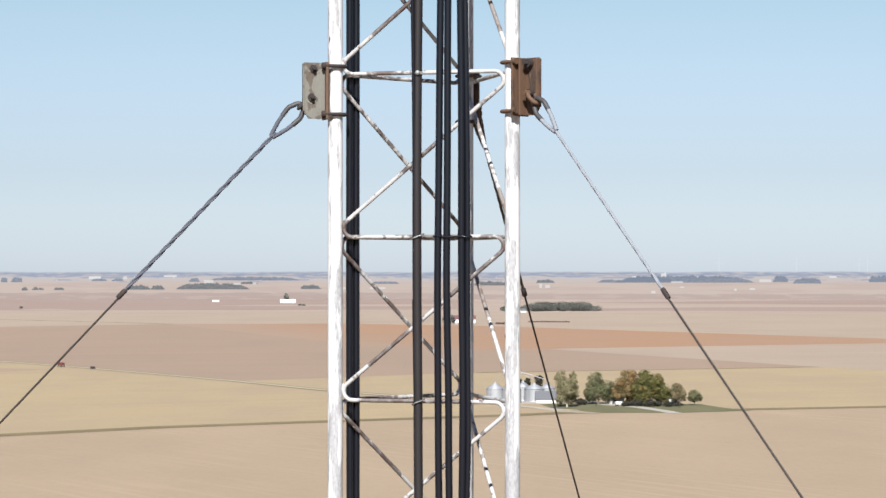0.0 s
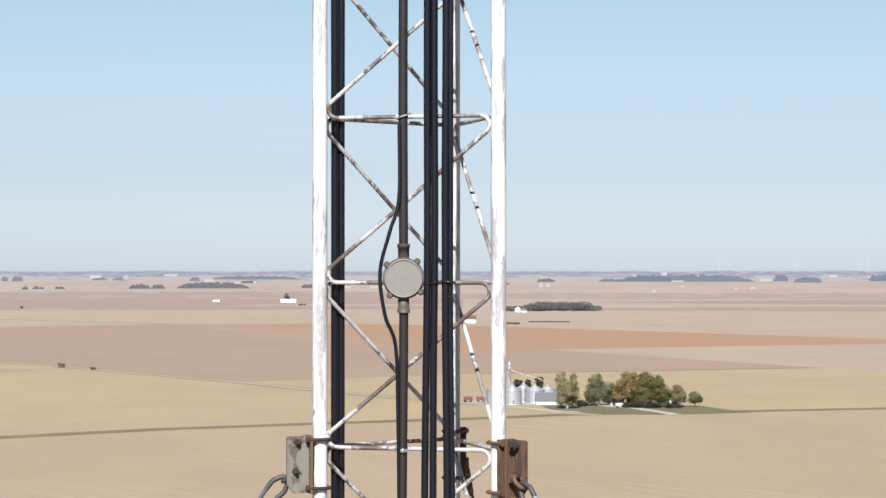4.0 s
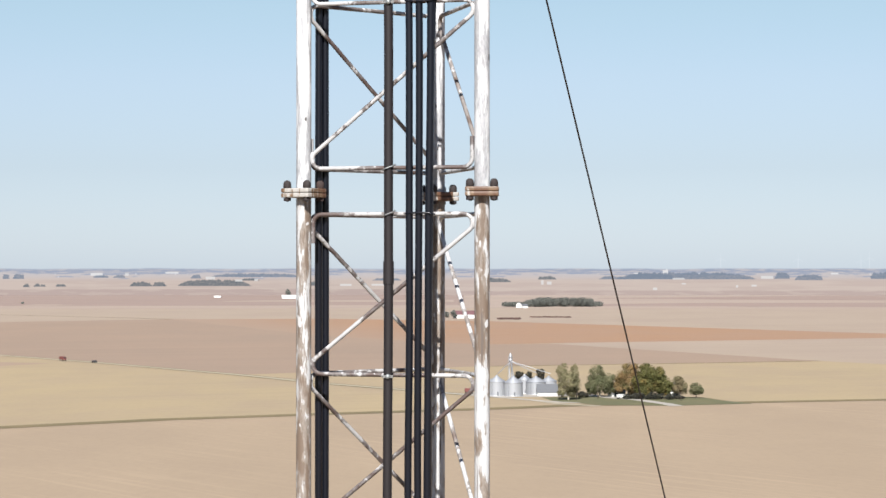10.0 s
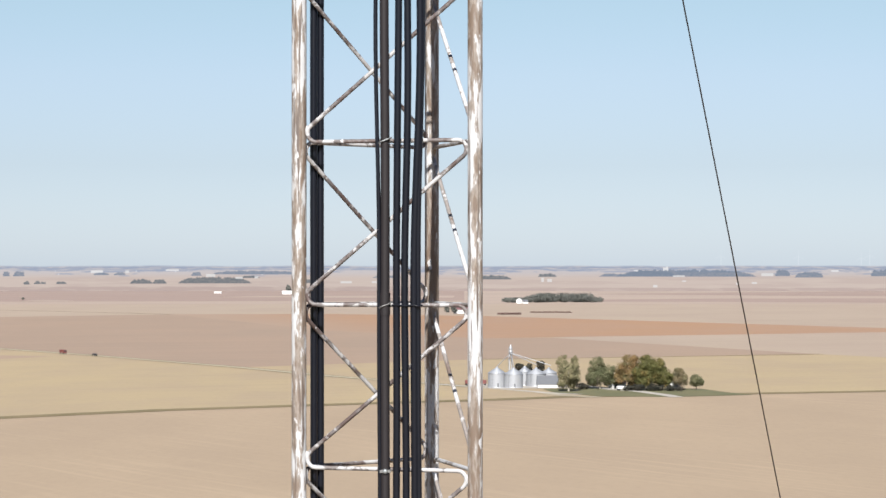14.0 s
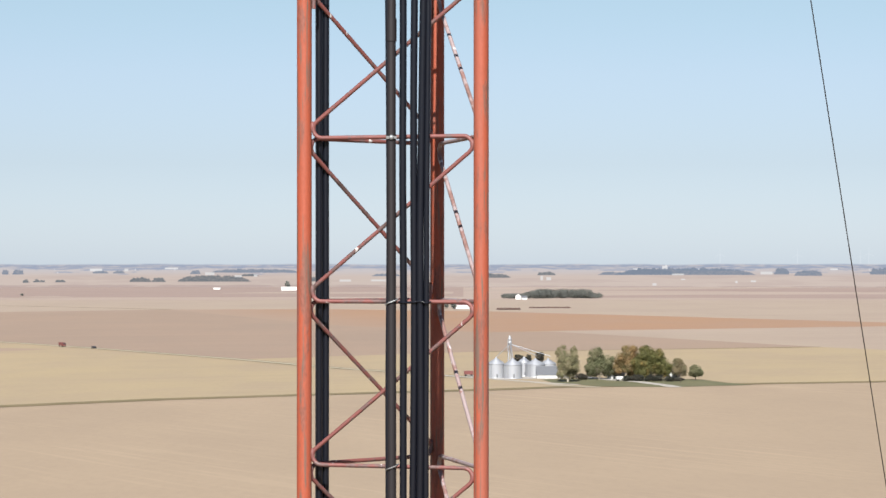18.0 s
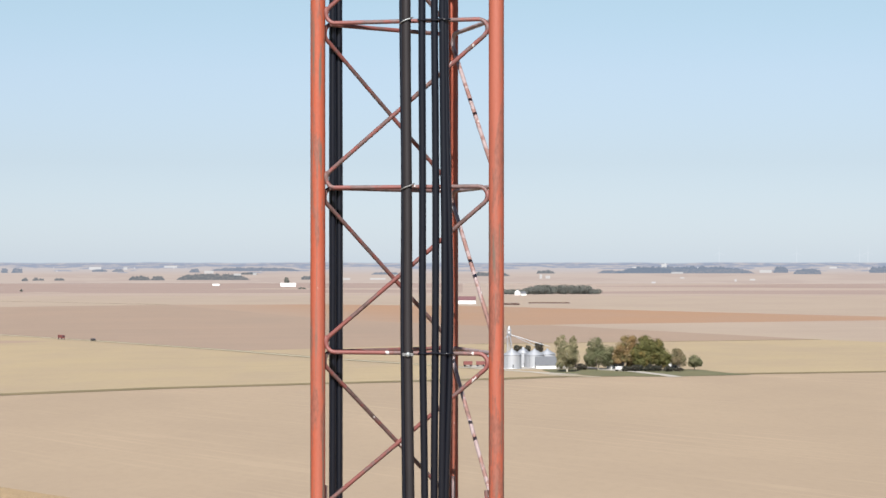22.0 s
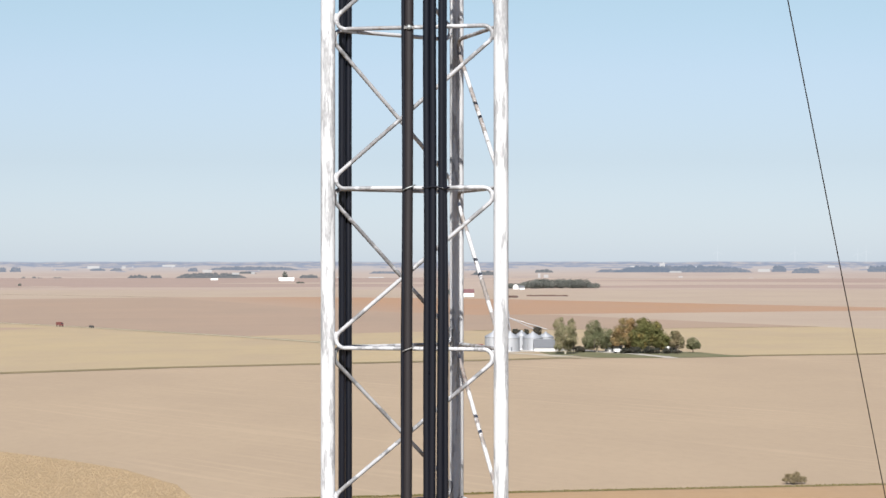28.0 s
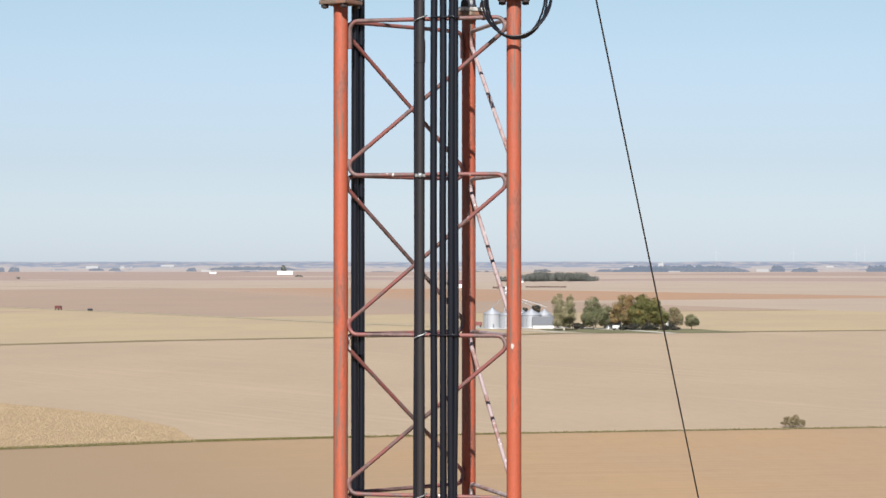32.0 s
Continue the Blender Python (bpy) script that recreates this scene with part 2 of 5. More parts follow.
class Mat:
    """A small builder of node materials."""

    def __init__(self, name, rough=0.6, metal=0.0):
        self.m = bpy.data.materials.new(name)
        self.m.use_nodes = True
        self.N, self.L = self.m.node_tree.nodes, self.m.node_tree.links
        self.b = self.N["Principled BSDF"]
        self.b.inputs["Roughness"].default_value, self.b.inputs["Metallic"].default_value = rough, metal

    def pos(self, scale=(1, 1, 1), obj=False):
        if obj:
            o = self.N.new("ShaderNodeTexCoord").outputs["Object"]
        else:
            o = self.N.new("ShaderNodeNewGeometry").outputs["Position"]
        mp = self.N.new("ShaderNodeMapping")
        mp.inputs["Scale"].default_value = scale
        self.L.new(o, mp.inputs["Vector"])
        return mp.outputs[0]

    def noise(self, scale=(1, 1, 1), detail=4, rough=0.55, obj=False):
        n = self.N.new("ShaderNodeTexNoise")
        n.inputs["Scale"].default_value, n.inputs["Detail"].default_value, n.inputs["Roughness"].default_value = 1.0, detail, rough
        self.L.new(self.pos(scale, obj), n.inputs["Vector"])
        return n.outputs[0]

    def ramp(self, f, lo, hi):
        n = self.N.new("ShaderNodeMapRange")
        n.interpolation_type = "SMOOTHSTEP"
        self.L.new(f, n.inputs[0])
        n.inputs[1].default_value, n.inputs[2].default_value = lo, hi
        return n.outputs[0]

    def math(self, op, a, b):
        n = self.N.new("ShaderNodeMath")
        n.operation = op
        for x, i in ((a, n.inputs[0]), (b, n.inputs[1])):
            if hasattr(x, "is_output"):
                self.L.new(x, i)
            else:
                i.default_value = x
        return n.outputs[0]

    def mix(self, f, a, b):
        n = self.N.new("ShaderNodeMix")
        n.data_type = "RGBA"
        for x, i in ((f, n.inputs[0]), (a, n.inputs[6]), (b, n.inputs[7])):
            if hasattr(x, "is_output"):
                self.L.new(x, i)
            else:
                i.default_value = (*x, 1) if isinstance(x, tuple) and len(x) == 3 else x
        return n.outputs[2]

    def vary(self, c, amount=0.25):
        oi = self.N.new("ShaderNodeObjectInfo").outputs["Random"]
        return self.mix(self.math("MULTIPLY", oi, amount), c, (0.0, 0.0, 0.0))

    def colour(self, c):
        if hasattr(c, "is_output"):
            self.L.new(c, self.b.inputs["Base Color"])
        else:
            self.b.inputs["Base Color"].default_value = (*c, 1)
        return self

    def rough(self, f, lo, hi):
        n = self.N.new("ShaderNodeMapRange")
        self.L.new(f, n.inputs[0])
        n.inputs[3].default_value, n.inputs[4].default_value = lo, hi
        self.L.new(n.outputs[0], self.b.inputs["Roughness"])
        return self

    def bump(self, f, dist, strength=0.5):
        n = self.N.new("ShaderNodeBump")
        n.inputs["Strength"].default_value, n.inputs["Distance"].default_value = strength, dist
        self.L.new(f, n.inputs["Height"])
        self.L.new(n.outputs[0], self.b.inputs["Normal"])
        return self


def paint(name, base, worn, rust, wear, rusty, dull=0.5, chip=None, chips=0.70, grain=(46, 46, 6.0), blotch=(11, 11, 2.6), share=0.55, faded=None, scratch=None):
    """Old paint on steel: chalky film, streaks worn down the metal and rust at two scales."""
    k = Mat(name, dull)
    streak = k.noise(grain, 6, 0.64)
    patch = k.noise(blotch, 3)
    fine = k.noise((160, 160, 60), 3)
    smear = k.noise((30, 30, 3.5), 4)
    film = k.mix(k.ramp(fine, 0.3, 0.75), base, tuple(c * 0.88 for c in base))
    if faded:          # whole lengths bleached by the sun
        film = k.mix(k.math("MULTIPLY", k.ramp(k.noise((7, 7, 0.55), 3), 0.44, 0.62), 0.70), film, faded)
    film = k.mix(k.math("MULTIPLY", k.ramp(smear, 0.46, 0.66), 0.45), film, tuple(0.45 * c + 0.45 * w for c, w in zip(base, worn)))
    a = k.ramp(k.math("ADD", k.math("MULTIPLY", streak, share), k.math("MULTIPLY", patch, 1 - share)), 0.67 - wear, 0.705 - wear)
    c = k.mix(a, film, k.mix(k.ramp(fine, 0.35, 0.7), worn, tuple(x * 0.72 for x in worn)))
    r = k.ramp(k.math("ADD", k.math("MULTIPLY", patch, 0.5), k.math("MULTIPLY", streak, 0.5)), 0.70 - rusty, 0.74 - rusty)
    c = k.mix(r, c, rust)
    if scratch:        # long scrapes down the metal
        c = k.mix(k.math("MULTIPLY", k.ramp(k.noise((95, 95, 3.2), 5, 0.6), 0.55, 0.61), k.ramp(k.noise((9, 9, 1.6), 2), 0.36, 0.54)), c, scratch)
    if chip:
        spot = k.noise((40, 40, 18), 2, 0.4)
        c = k.mix(k.ramp(spot, chips, chips + 0.03), c, chip)
    k.colour(c).rough(fine, dull - 0.1, dull + 0.2)
    k.bump(a, 0.0006, 0.5)
    return k.m


ROD_GRAIN, ROD_BLOTCH = (20, 20, 20), (5, 5, 5)
WHITE_TOP = paint("white_paint", (0.500, 0.510, 0.525), (0.30, 0.305, 0.32), (0.13, 0.095, 0.065), 0.165, 0.0, 0.5, (0.085, 0.080, 0.078), 0.735)
WHITE_WORN = paint("worn_white_paint", (0.405, 0.412, 0.422), (0.200, 0.170, 0.146), (0.118, 0.086, 0.064), 0.195, 0.165, 0.5, (0.37, 0.37, 0.375), 0.665, (64, 64, 11.0), (11, 11, 3.0), 0.50, None, (0.085, 0.066, 0.055))
WHITE_LOW = paint("streaked_white_paint", (0.450, 0.458, 0.472), (0.275, 0.280, 0.290), (0.190, 0.172, 0.150), 0.170, 0.080, 0.5)
ORANGE = paint("orange_paint", (0.258, 0.050, 0.020), (0.190, 0.058, 0.036), (0.105, 0.068, 0.048), 0.148, 0.030, 0.6, (0.30, 0.27, 0.25), 0.775, (46, 46, 6.0), (11, 11, 2.6), 0.55, (0.222, 0.064, 0.040), (0.098, 0.062, 0.046))
ROD_WHITE = paint("brace_white_paint", (0.350, 0.350, 0.356), (0.120, 0.106, 0.104), (0.066, 0.046, 0.042), 0.205, 0.180, 0.55, (0.42, 0.42, 0.43), 0.70, (30, 30, 30), (6, 6, 6), 0.45)
ROD_ORANGE = paint("brace_orange_paint", (0.148, 0.047, 0.041), (0.108, 0.062, 0.058), (0.060, 0.036, 0.032), 0.185, 0.135, 0.55, (0.40, 0.38, 0.37), 0.700, (28, 28, 28), (6, 6, 6), 0.5)
ROD_LOW = paint("brace_low_white_paint", (0.335, 0.342, 0.360), (0.185, 0.188, 0.198), (0.12, 0.105, 0.10), 0.170, 0.08, 0.5, None, 0.7, ROD_GRAIN, ROD_BLOTCH, 0.45)
ROD_PALE = paint("brace_pale_paint", (0.245, 0.192, 0.192), (0.190, 0.105, 0.090), (0.105, 0.064, 0.054), 0.165, 0.10, 0.5, (0.42, 0.40, 0.40), 0.68, (28, 28, 28), (6, 6, 6), 0.5)
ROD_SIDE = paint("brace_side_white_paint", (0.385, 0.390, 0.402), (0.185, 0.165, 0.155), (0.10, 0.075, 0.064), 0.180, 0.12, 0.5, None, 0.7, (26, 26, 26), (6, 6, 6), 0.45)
FLANGE_W = paint("flange_white_rust", (0.330, 0.318, 0.300), (0.135, 0.085, 0.050), (0.080, 0.037, 0.020), 0.20, 0.18)
FLANGE_L = paint("flange_light_grey", (0.33, 0.33, 0.325), (0.22, 0.21, 0.20), (0.11, 0.08, 0.06), 0.16, 0.05, 0.6)
FLANGE_O = paint("flange_orange_rust", (0.145, 0.070, 0.045), (0.105, 0.072, 0.052), (0.20, 0.155, 0.115), 0.17, 0.13, 0.7)
RUST = paint("rusty_steel", (0.082, 0.044, 0.025), (0.042, 0.026, 0.019), (0.165, 0.092, 0.044), 0.16, 0.10, 0.7, None, 0.7, (34, 34, 7), (16, 16, 4))
DULL_STEEL = paint("dull_steel", (0.125, 0.122, 0.108), (0.070, 0.054, 0.040), (0.105, 0.075, 0.048), 0.165, 0.11, 0.6, None, 0.7, (26, 26, 26), (14, 14, 9))
BOLT = paint("dark_bolt", (0.018, 0.013, 0.013), (0.036, 0.020, 0.017), (0.077, 0.058, 0.048), 0.12, 0.02, 0.8)


def simple(name, base, rough, metal=0.0, spread=0.3, size=40.0, bump=0.0):
    k = Mat(name, rough, metal)
    n = k.noise((size, size, size * 0.4), 4)
    k.colour(k.mix(n, tuple(c * (1 + spread) for c in base), tuple(c * (1 - spread) for c in base)))
    k.rough(n, max(0.05, rough - 0.08), rough + 0.1)
    if bump:
        k.bump(n, bump)
    return k.m


CABLE = simple("black_cable_jacket", (0.0042, 0.0050, 0.0085), 0.30, 0, 0.25, 30)
CONDUIT = simple("weathered_conduit", (0.0150, 0.0128, 0.0140), 0.55, 0.05, 0.3, 25)
JBOX = simple("grey_cast_metal", (0.142, 0.136, 0.130), 0.6, 0.2, 0.15, 60, 0.0005)
GALV = simple("galvanised_pipe", (0.202, 0.216, 0.221), 0.5, 0.5, 0.14, 30)
DARK_STEEL = simple("dark_grey_steel", (0.045, 0.044, 0.048), 0.6, 0.3, 0.3, 90)
GRIP_PALE = simple("pale_zinc_grip_wire", (0.160, 0.176, 0.204), 0.85, 0.0, 0.10, 25)
GRIP = simple("zinc_grip_wire", (0.150, 0.165, 0.190), 0.85, 0.0, 0.12, 25)
# darker grip wire, used on the upper left guy
GRIP_DARK = simple("dark_grip_wire", (0.052, 0.058, 0.078), 0.8, 0.0, 0.15, 25)
STRAND = simple("dark_strand", (0.025, 0.020, 0.019), 0.55, 0.35, 0.3, 150)
MOUNT_PIPE = paint("zinc_mount_pipe", (0.190, 0.203, 0.216), (0.155, 0.164, 0.174), (0.150, 0.138, 0.118), 0.15, 0.05, 0.6, None, 0.7, (30, 30, 12), (9, 9, 5))
RADOME = simple("white_fibreglass", (0.56, 0.565, 0.57), 0.45, 0, 0.04, 20)
WHIP = simple("white_whip_fibreglass", (0.43, 0.435, 0.445), 0.5, 0, 0.06, 20)
WHITE_METAL = simple("white_coated_metal", (0.36, 0.362, 0.37), 0.45, 0, 0.12, 40)
BEACON_ORANGE = simple("orange_beacon_housing", (0.315, 0.128, 0.080), 0.6, 0, 0.15, 40)
SILVER = simple("cast_aluminium", (0.215, 0.217, 0.22), 0.5, 0.3, 0.15, 60)
CABLE.node_tree.nodes["Principled BSDF"].inputs["Specular IOR Level"].default_value = 0.32
CONDUIT.node_tree.nodes["Principled BSDF"].inputs["Specular IOR Level"].default_value = 0.25
TIE = simple("tie_wrap", (0.120, 0.120, 0.120), 0.6, 0.2, 0.3, 90)


BASE_TUBE = simple("grey_white_tube", (0.300, 0.304, 0.315), 0.5, 0, 0.08, 30)
CLAMP_CAST = paint("weathered_clamp_casting", (0.175, 0.140, 0.108), (0.110, 0.078, 0.054), (0.085, 0.048, 0.030), 0.17, 0.10, 0.7, None, 0.7, (30, 30, 30), (14, 14, 14))


def glass(name, tint, rough=0.12, trans=0.5, ior=1.4):
    k = Mat(name, rough)
    k.b.inputs["Transmission Weight"].default_value = trans
    k.b.inputs["IOR"].default_value = ior
    n = k.noise((60, 60, 14), 3)
    k.colour(k.mix(n, tint, tuple(c * 0.7 for c in tint)))
    return k.m


RED_LENS, DEEP_LENS, CLEAR = glass("red_lens", (0.46, 0.075, 0.085), 0.35, 0.15), glass("deep_red_lens", (0.19, 0.007, 0.014), 0.06, 0.6), glass("clear_glass", (0.96, 0.97, 0.98), 0.05, 1.0, 1.05)


def soil(name, base, other, rows=0.0, turn=0.0, broad=60.0, west=None, lines=False, drift=(2900.0, 0.22, 160.0, -180.0, 30.0)):
    """Field: broad drifts of colour, finer mottling and faint drilled rows."""
    k = Mat(name, 0.95)
    k.b.inputs["Specular IOR Level"].default_value = 0.1
    a = k.noise((1 / broad, 1 / (broad * 2.5), 1), 4)
    b = k.noise((0.35, 0.10, 1), 4, 0.65)
    c = k.mix(k.ramp(a, 0.3, 0.72), base, other)
    c = k.mix(k.math("MULTIPLY", k.ramp(b, 0.35, 0.8), 0.30), c, tuple(x * 0.78 for x in base))
    if rows:
        mp = k.N.new("ShaderNodeMapping")
        mp.inputs["Rotation"].default_value = (0, 0, radians(turn))
        k.L.new(k.pos((1, 1, 0)), mp.inputs["Vector"])
        st = k.N.new("ShaderNodeMapping")
        st.inputs["Scale"].default_value = (rows, rows * (0.03 if lines else 0.01), 1)
        k.L.new(mp.outputs[0], st.inputs["Vector"])
        n = k.N.new("ShaderNodeTexNoise")
        n.inputs["Scale"].default_value, n.inputs["Detail"].default_value = 1.0, 2
        k.L.new(st.outputs[0], n.inputs["Vector"])
        if lines:      # pale swaths left by the combine, fading in and out
            patchy = k.ramp(k.noise((1 / 90, 1 / 140, 1), 3), 0.35, 0.7)
            c = k.mix(k.math("MULTIPLY", k.ramp(n.outputs[0], 0.50, 0.66), k.math("MULTIPLY", patchy, 0.60)), c, tuple(x * 1.14 for x in base))
        else:
            c = k.mix(k.math("MULTIPLY", k.ramp(n.outputs[0], 0.42, 0.68), 0.22), c, tuple(x * 0.70 for x in base))
    if west:
        sp = k.N.new("ShaderNodeSeparateXYZ")
        k.L.new(k.pos(), sp.inputs[0])
        far = k.math("ADD", k.math("ADD", sp.outputs[0], k.math("MULTIPLY", k.math("SUBTRACT", sp.outputs[1], drift[0]), drift[1])), k.math("MULTIPLY", a, drift[2]))
        c = k.mix(k.ramp(far, drift[3], drift[4]), west, c)
    k.colour(c)
    return k.m


TAN = soil("tan_stubble", (0.270, 0.210, 0.150), (0.247, 0.192, 0.139), 0.30, -31, lines=True)
YELLOW = soil("yellow_stubble", (0.289, 0.230, 0.146), (0.259, 0.205, 0.143), 0.25, 60)
PINK = soil("pinkish_soil", (0.243, 0.181, 0.138), (0.226, 0.171, 0.133), 0.12, 70, 120)
RUDDY = soil("ruddy_soil", (0.261, 0.164, 0.106), (0.250, 0.168, 0.119), 0.1, 75, 150, west=(0.243, 0.181, 0.138))
PALE = soil("pale_tan_stubble", (0.283, 0.230, 0.183), (0.261, 0.209, 0.169), 0.1, 65, 150)
NEAR = soil("bean_stubble", (0.265, 0.179, 0.103), (0.246, 0.173, 0.113), 0.6, 78, 40, west=(0.202, 0.147, 0.095), drift=(450.0, 0.3, 60.0, -60.0, 45.0))
CORN = soil("dry_corn_ground", (0.252, 0.185, 0.112), (0.235, 0.172, 0.105), 0.5, 60, 30)
GRASS = soil("ditch_grass", (0.112, 0.098, 0.046), (0.150, 0.120, 0.060), 0, 0, 20)
DITCH = soil("dry_ditch_grass", (0.128, 0.106, 0.062), (0.160, 0.128, 0.076), 0, 0, 20)
LAWN = soil("farm_lawn", (0.100, 0.100, 0.058), (0.122, 0.114, 0.066), 0, 0, 15)
ROADWAY = soil("dusty_road", (0.305, 0.272, 0.212), (0.280, 0.250, 0.195), 0, 0, 25)
GRAVEL = soil("gravel_road", (0.317, 0.298, 0.269), (0.278, 0.259, 0.235), 0, 0, 25)

# ---- mesh helpers ----


def mesh_of(name, bm, *mats):
    me = bpy.data.meshes.new(name)
    bm.to_mesh(me)
    bm.free()
    for k in mats:
        me.materials.append(k)
    return me


def smooth(bm, on=True):
    for f in bm.faces:
        f.smooth = on
    return bm


def part(name, bm, material, parent=None, label="", at=None):
    """One mesh object from a bmesh or from shared mesh data, under a thing or a part."""
    me = bm if isinstance(bm, bpy.types.Mesh) else mesh_of(name, bm, material)
    ob = new(name, me)
    if parent is not None:
        ob.parent = parent
    if at is not None:
        ob.matrix_basis = at
    if label:
        ob["label"] = label
    return ob


def thing(name, label, category, at=None, group="", kind=""):
    ob = new(name)
    if at is not None:
        ob.matrix_basis = at
    return tagged(ob, label, category, group, kind)


def tube(bm, pts, r, sides=10, caps=True, rr=None):
    """A round bar along points; rr gives a radius to each."""
    pts = [Vector(p) for p in pts]
    rings, ref = [], None
    for i, p in enumerate(pts):
        d = (pts[min(i + 1, len(pts) - 1)] - pts[max(i - 1, 0)]).normalized()
        if ref is None:
            ref = d.orthogonal().normalized()
        ref = (ref - d * ref.dot(d)).normalized()
        s = d.cross(ref)
        q = rr[i] if rr else r
        rings.append([bm.verts.new(p + (ref * math.cos(a) + s * math.sin(a)) * q)
                      for a in (2 * math.pi * k / sides for k in range(sides))])
    for a, b in zip(rings, rings[1:]):
        for k in range(sides):
            f = bm.faces.new((a[k], a[(k + 1) % sides], b[(k + 1) % sides], b[k]))
            f.smooth = True
    if caps:
        # ends are faces of their own, so that the bar's shading stays straight
        bm.faces.new([bm.verts.new(v.co) for v in rings[0][::-1]]), bm.faces.new([bm.verts.new(v.co) for v in rings[-1]])
    return bm


def fillet(pts, r, steps=6, closed=False):
    """Round the corners of a polyline."""
    pts = [Vector(p) for p in pts]
    out = [pts[0]]
    for a, p, b in zip(pts, pts[1:], pts[2:]):
        u, v = (a - p).normalized(), (b - p).normalized()
        half = u.angle(v) / 2
        t = min(r / max(math.tan(half), 1e-3), 0.45 * min((a - p).length, (b - p).length))
        rad = t * math.tan(half)
        c = p + (u + v).normalized() * (rad / math.sin(half))
        s, e = p + u * t - c, p + v * t - c
        for k in range(steps + 1):
            out.append(c + s.slerp(e, k / steps).normalized() * rad)
    out.append(pts[-1])
    return out


def box(bm, sx, sy, sz, m=Matrix(), bev=0.0):
    g = bmesh.ops.create_cube(bm, size=1.0, matrix=m @ Matrix.Diagonal((sx, sy, sz, 1)))
    if bev:
        es = list({e for v in g["verts"] for e in v.link_edges})
        bmesh.ops.bevel(bm, geom=es, offset=bev, segments=2, affect="EDGES", profile=0.6)
    return bm


def lathe(bm, prof, sides=24, m=Matrix()):
    """Turn a profile of (radius, height) about z."""
    rings = []
    for r, z in prof:
        if r < 1e-6:
            rings.append([bm.verts.new(m @ Vector((0, 0, z)))])
        else:
            rings.append([bm.verts.new(m @ Vector((r * math.cos(a), r * math.sin(a), z))) for a in (2 * math.pi * k / sides for k in range(sides))])
    for a, b in zip(rings, rings[1:]):
        for k in range(sides):
            q = [a[k % len(a)], a[(k + 1) % len(a)], b[(k + 1) % len(b)], b[k % len(b)]]
            q = list(dict.fromkeys(q))
            if len(q) > 2:
                bm.faces.new(q).smooth = True
    for r, rev in ((rings[0], True), (rings[-1], False)):
        if len(r) > 2:
            bm.faces.new([bm.verts.new(v.co) for v in (r[::-1] if rev else r)])
    return bm


def B():
    return bmesh.new()


T = Matrix.Translation


def RZ(a):
    return Matrix.Rotation(radians(a), 4, "Z")


# ---- ground ----
def sheet(name, pts, z, mat, thick=0.0):
    bm = B()
    top = [bm.verts.new((x, y, z)) for x, y in pts]
    f = bm.faces.new(top)
    if f.normal.z < 0 or f.calc_area() and (bm.normal_update() or f.normal.z < 0):
        f.normal_flip()
    ob = part(name, bm, mat)
    return tagged(ob, kind="structure")


bm = B()
ring = [bm.verts.new((12000 * math.cos(a), 12000 * math.sin(a), 0)) for a in (k * math.pi / 32 for k in range(64))]
bm.faces.new(ring)
tagged(part("ground", bm, TAN), "flat harvested farmland reaching the horizon", "farmland", kind="structure")

GREEN1 = [(-1200, 275), (-181, 1044), (-118, 1102), (-51.5, 1143), (31, 1191), (59, 1213), (222, 1270), (1500, 1700)]
ROAD = [(-2500, 5400), (-333, 1932), (-246, 1791), (-126, 1576), (-67, 1455), (19, 1313), (33, 1289), (46, 1266), (58, 1230), (74, 1214)]
NEARLINE = [(-600, 150), (-80, 457), (-46, 477), (-19, 488), (17, 501), (92, 519), (600, 640)]


def strip(name, line, w0, w1, z, mat):
    """A band along a line of the plan, w0 in front of it and w1 behind it."""
    a, b = [], []
    for i, (x, y) in enumerate(line):
        p, q = line[max(i - 1, 0)], line[min(i + 1, len(line) - 1)]
        d = Vector((q[0] - p[0], q[1] - p[1])).normalized()
        n = Vector((-d.y, d.x))
        a.append((x - n.x * w0, y - n.y * w0)), b.append((x + n.x * w1, y + n.y * w1))
    bm = B()
    va, vb = [bm.verts.new((*p, z)) for p in a], [bm.verts.new((*p, z)) for p in b]
    for i in range(len(line) - 1):
        bm.faces.new((va[i], va[i + 1], vb[i + 1], vb[i]))
    return tagged(part(name, bm, mat), kind="structure")


sheet("field_yellow", [(-420, 880)] + GREEN1[1:-1] + [(420, 1340), (450, 1800), (304, 1751), (268, 1814), (123, 1751), (22, 1711), (-126, 1576), (-246, 1791), (-333, 1932), (-468, 2146)], 0.05, YELLOW)
sheet("field_pink", [(-700, 3075), (-544, 3157), (-354, 3330), (-113, 2484), (33, 2212), (92, 2235), (268, 1814), (123, 1751), (22, 1711), (-126, 1576), (-246, 1791), (-333, 1932), (-468, 2146)], 0.06, PINK)
sheet("field_ruddy", [(-354, 3330), (-154, 3367), (48, 3224), (449, 2590), (512, 2478), (420, 2424), (109, 2261), (33, 2212), (-113, 2484)], 0.07, RUDDY)
sheet("field_pale_wedge", [(92, 2237), (109, 2261), (420, 2424), (560, 2380), (450, 1820), (304, 1751), (268, 1814)], 0.06, PALE)
sheet("field_pale_far", [(-1000, 2900), (-700, 3075), (-544, 3157), (-354, 3330), (-154, 3367), (48, 3224), (449, 2590), (700, 2200), (1100, 4300), (749, 4327), (-767, 4454), (-1300, 4560)], 0.05, PALE)
sheet("field_pink_far", [(-1300, 4560), (-767, 4454), (749, 4327), (1400, 4230), (2000, 6200), (-2000, 6400)], 0.06, PINK)
sheet("field_sliver", [(-420, 1700), (-297, 1722), (-269, 1766), (-293, 1780), (-420, 1850)], 0.07, RUDDY)
sheet("field_near", NEARLINE + [(600, -200), (-600, -200)], 0.05, NEAR)
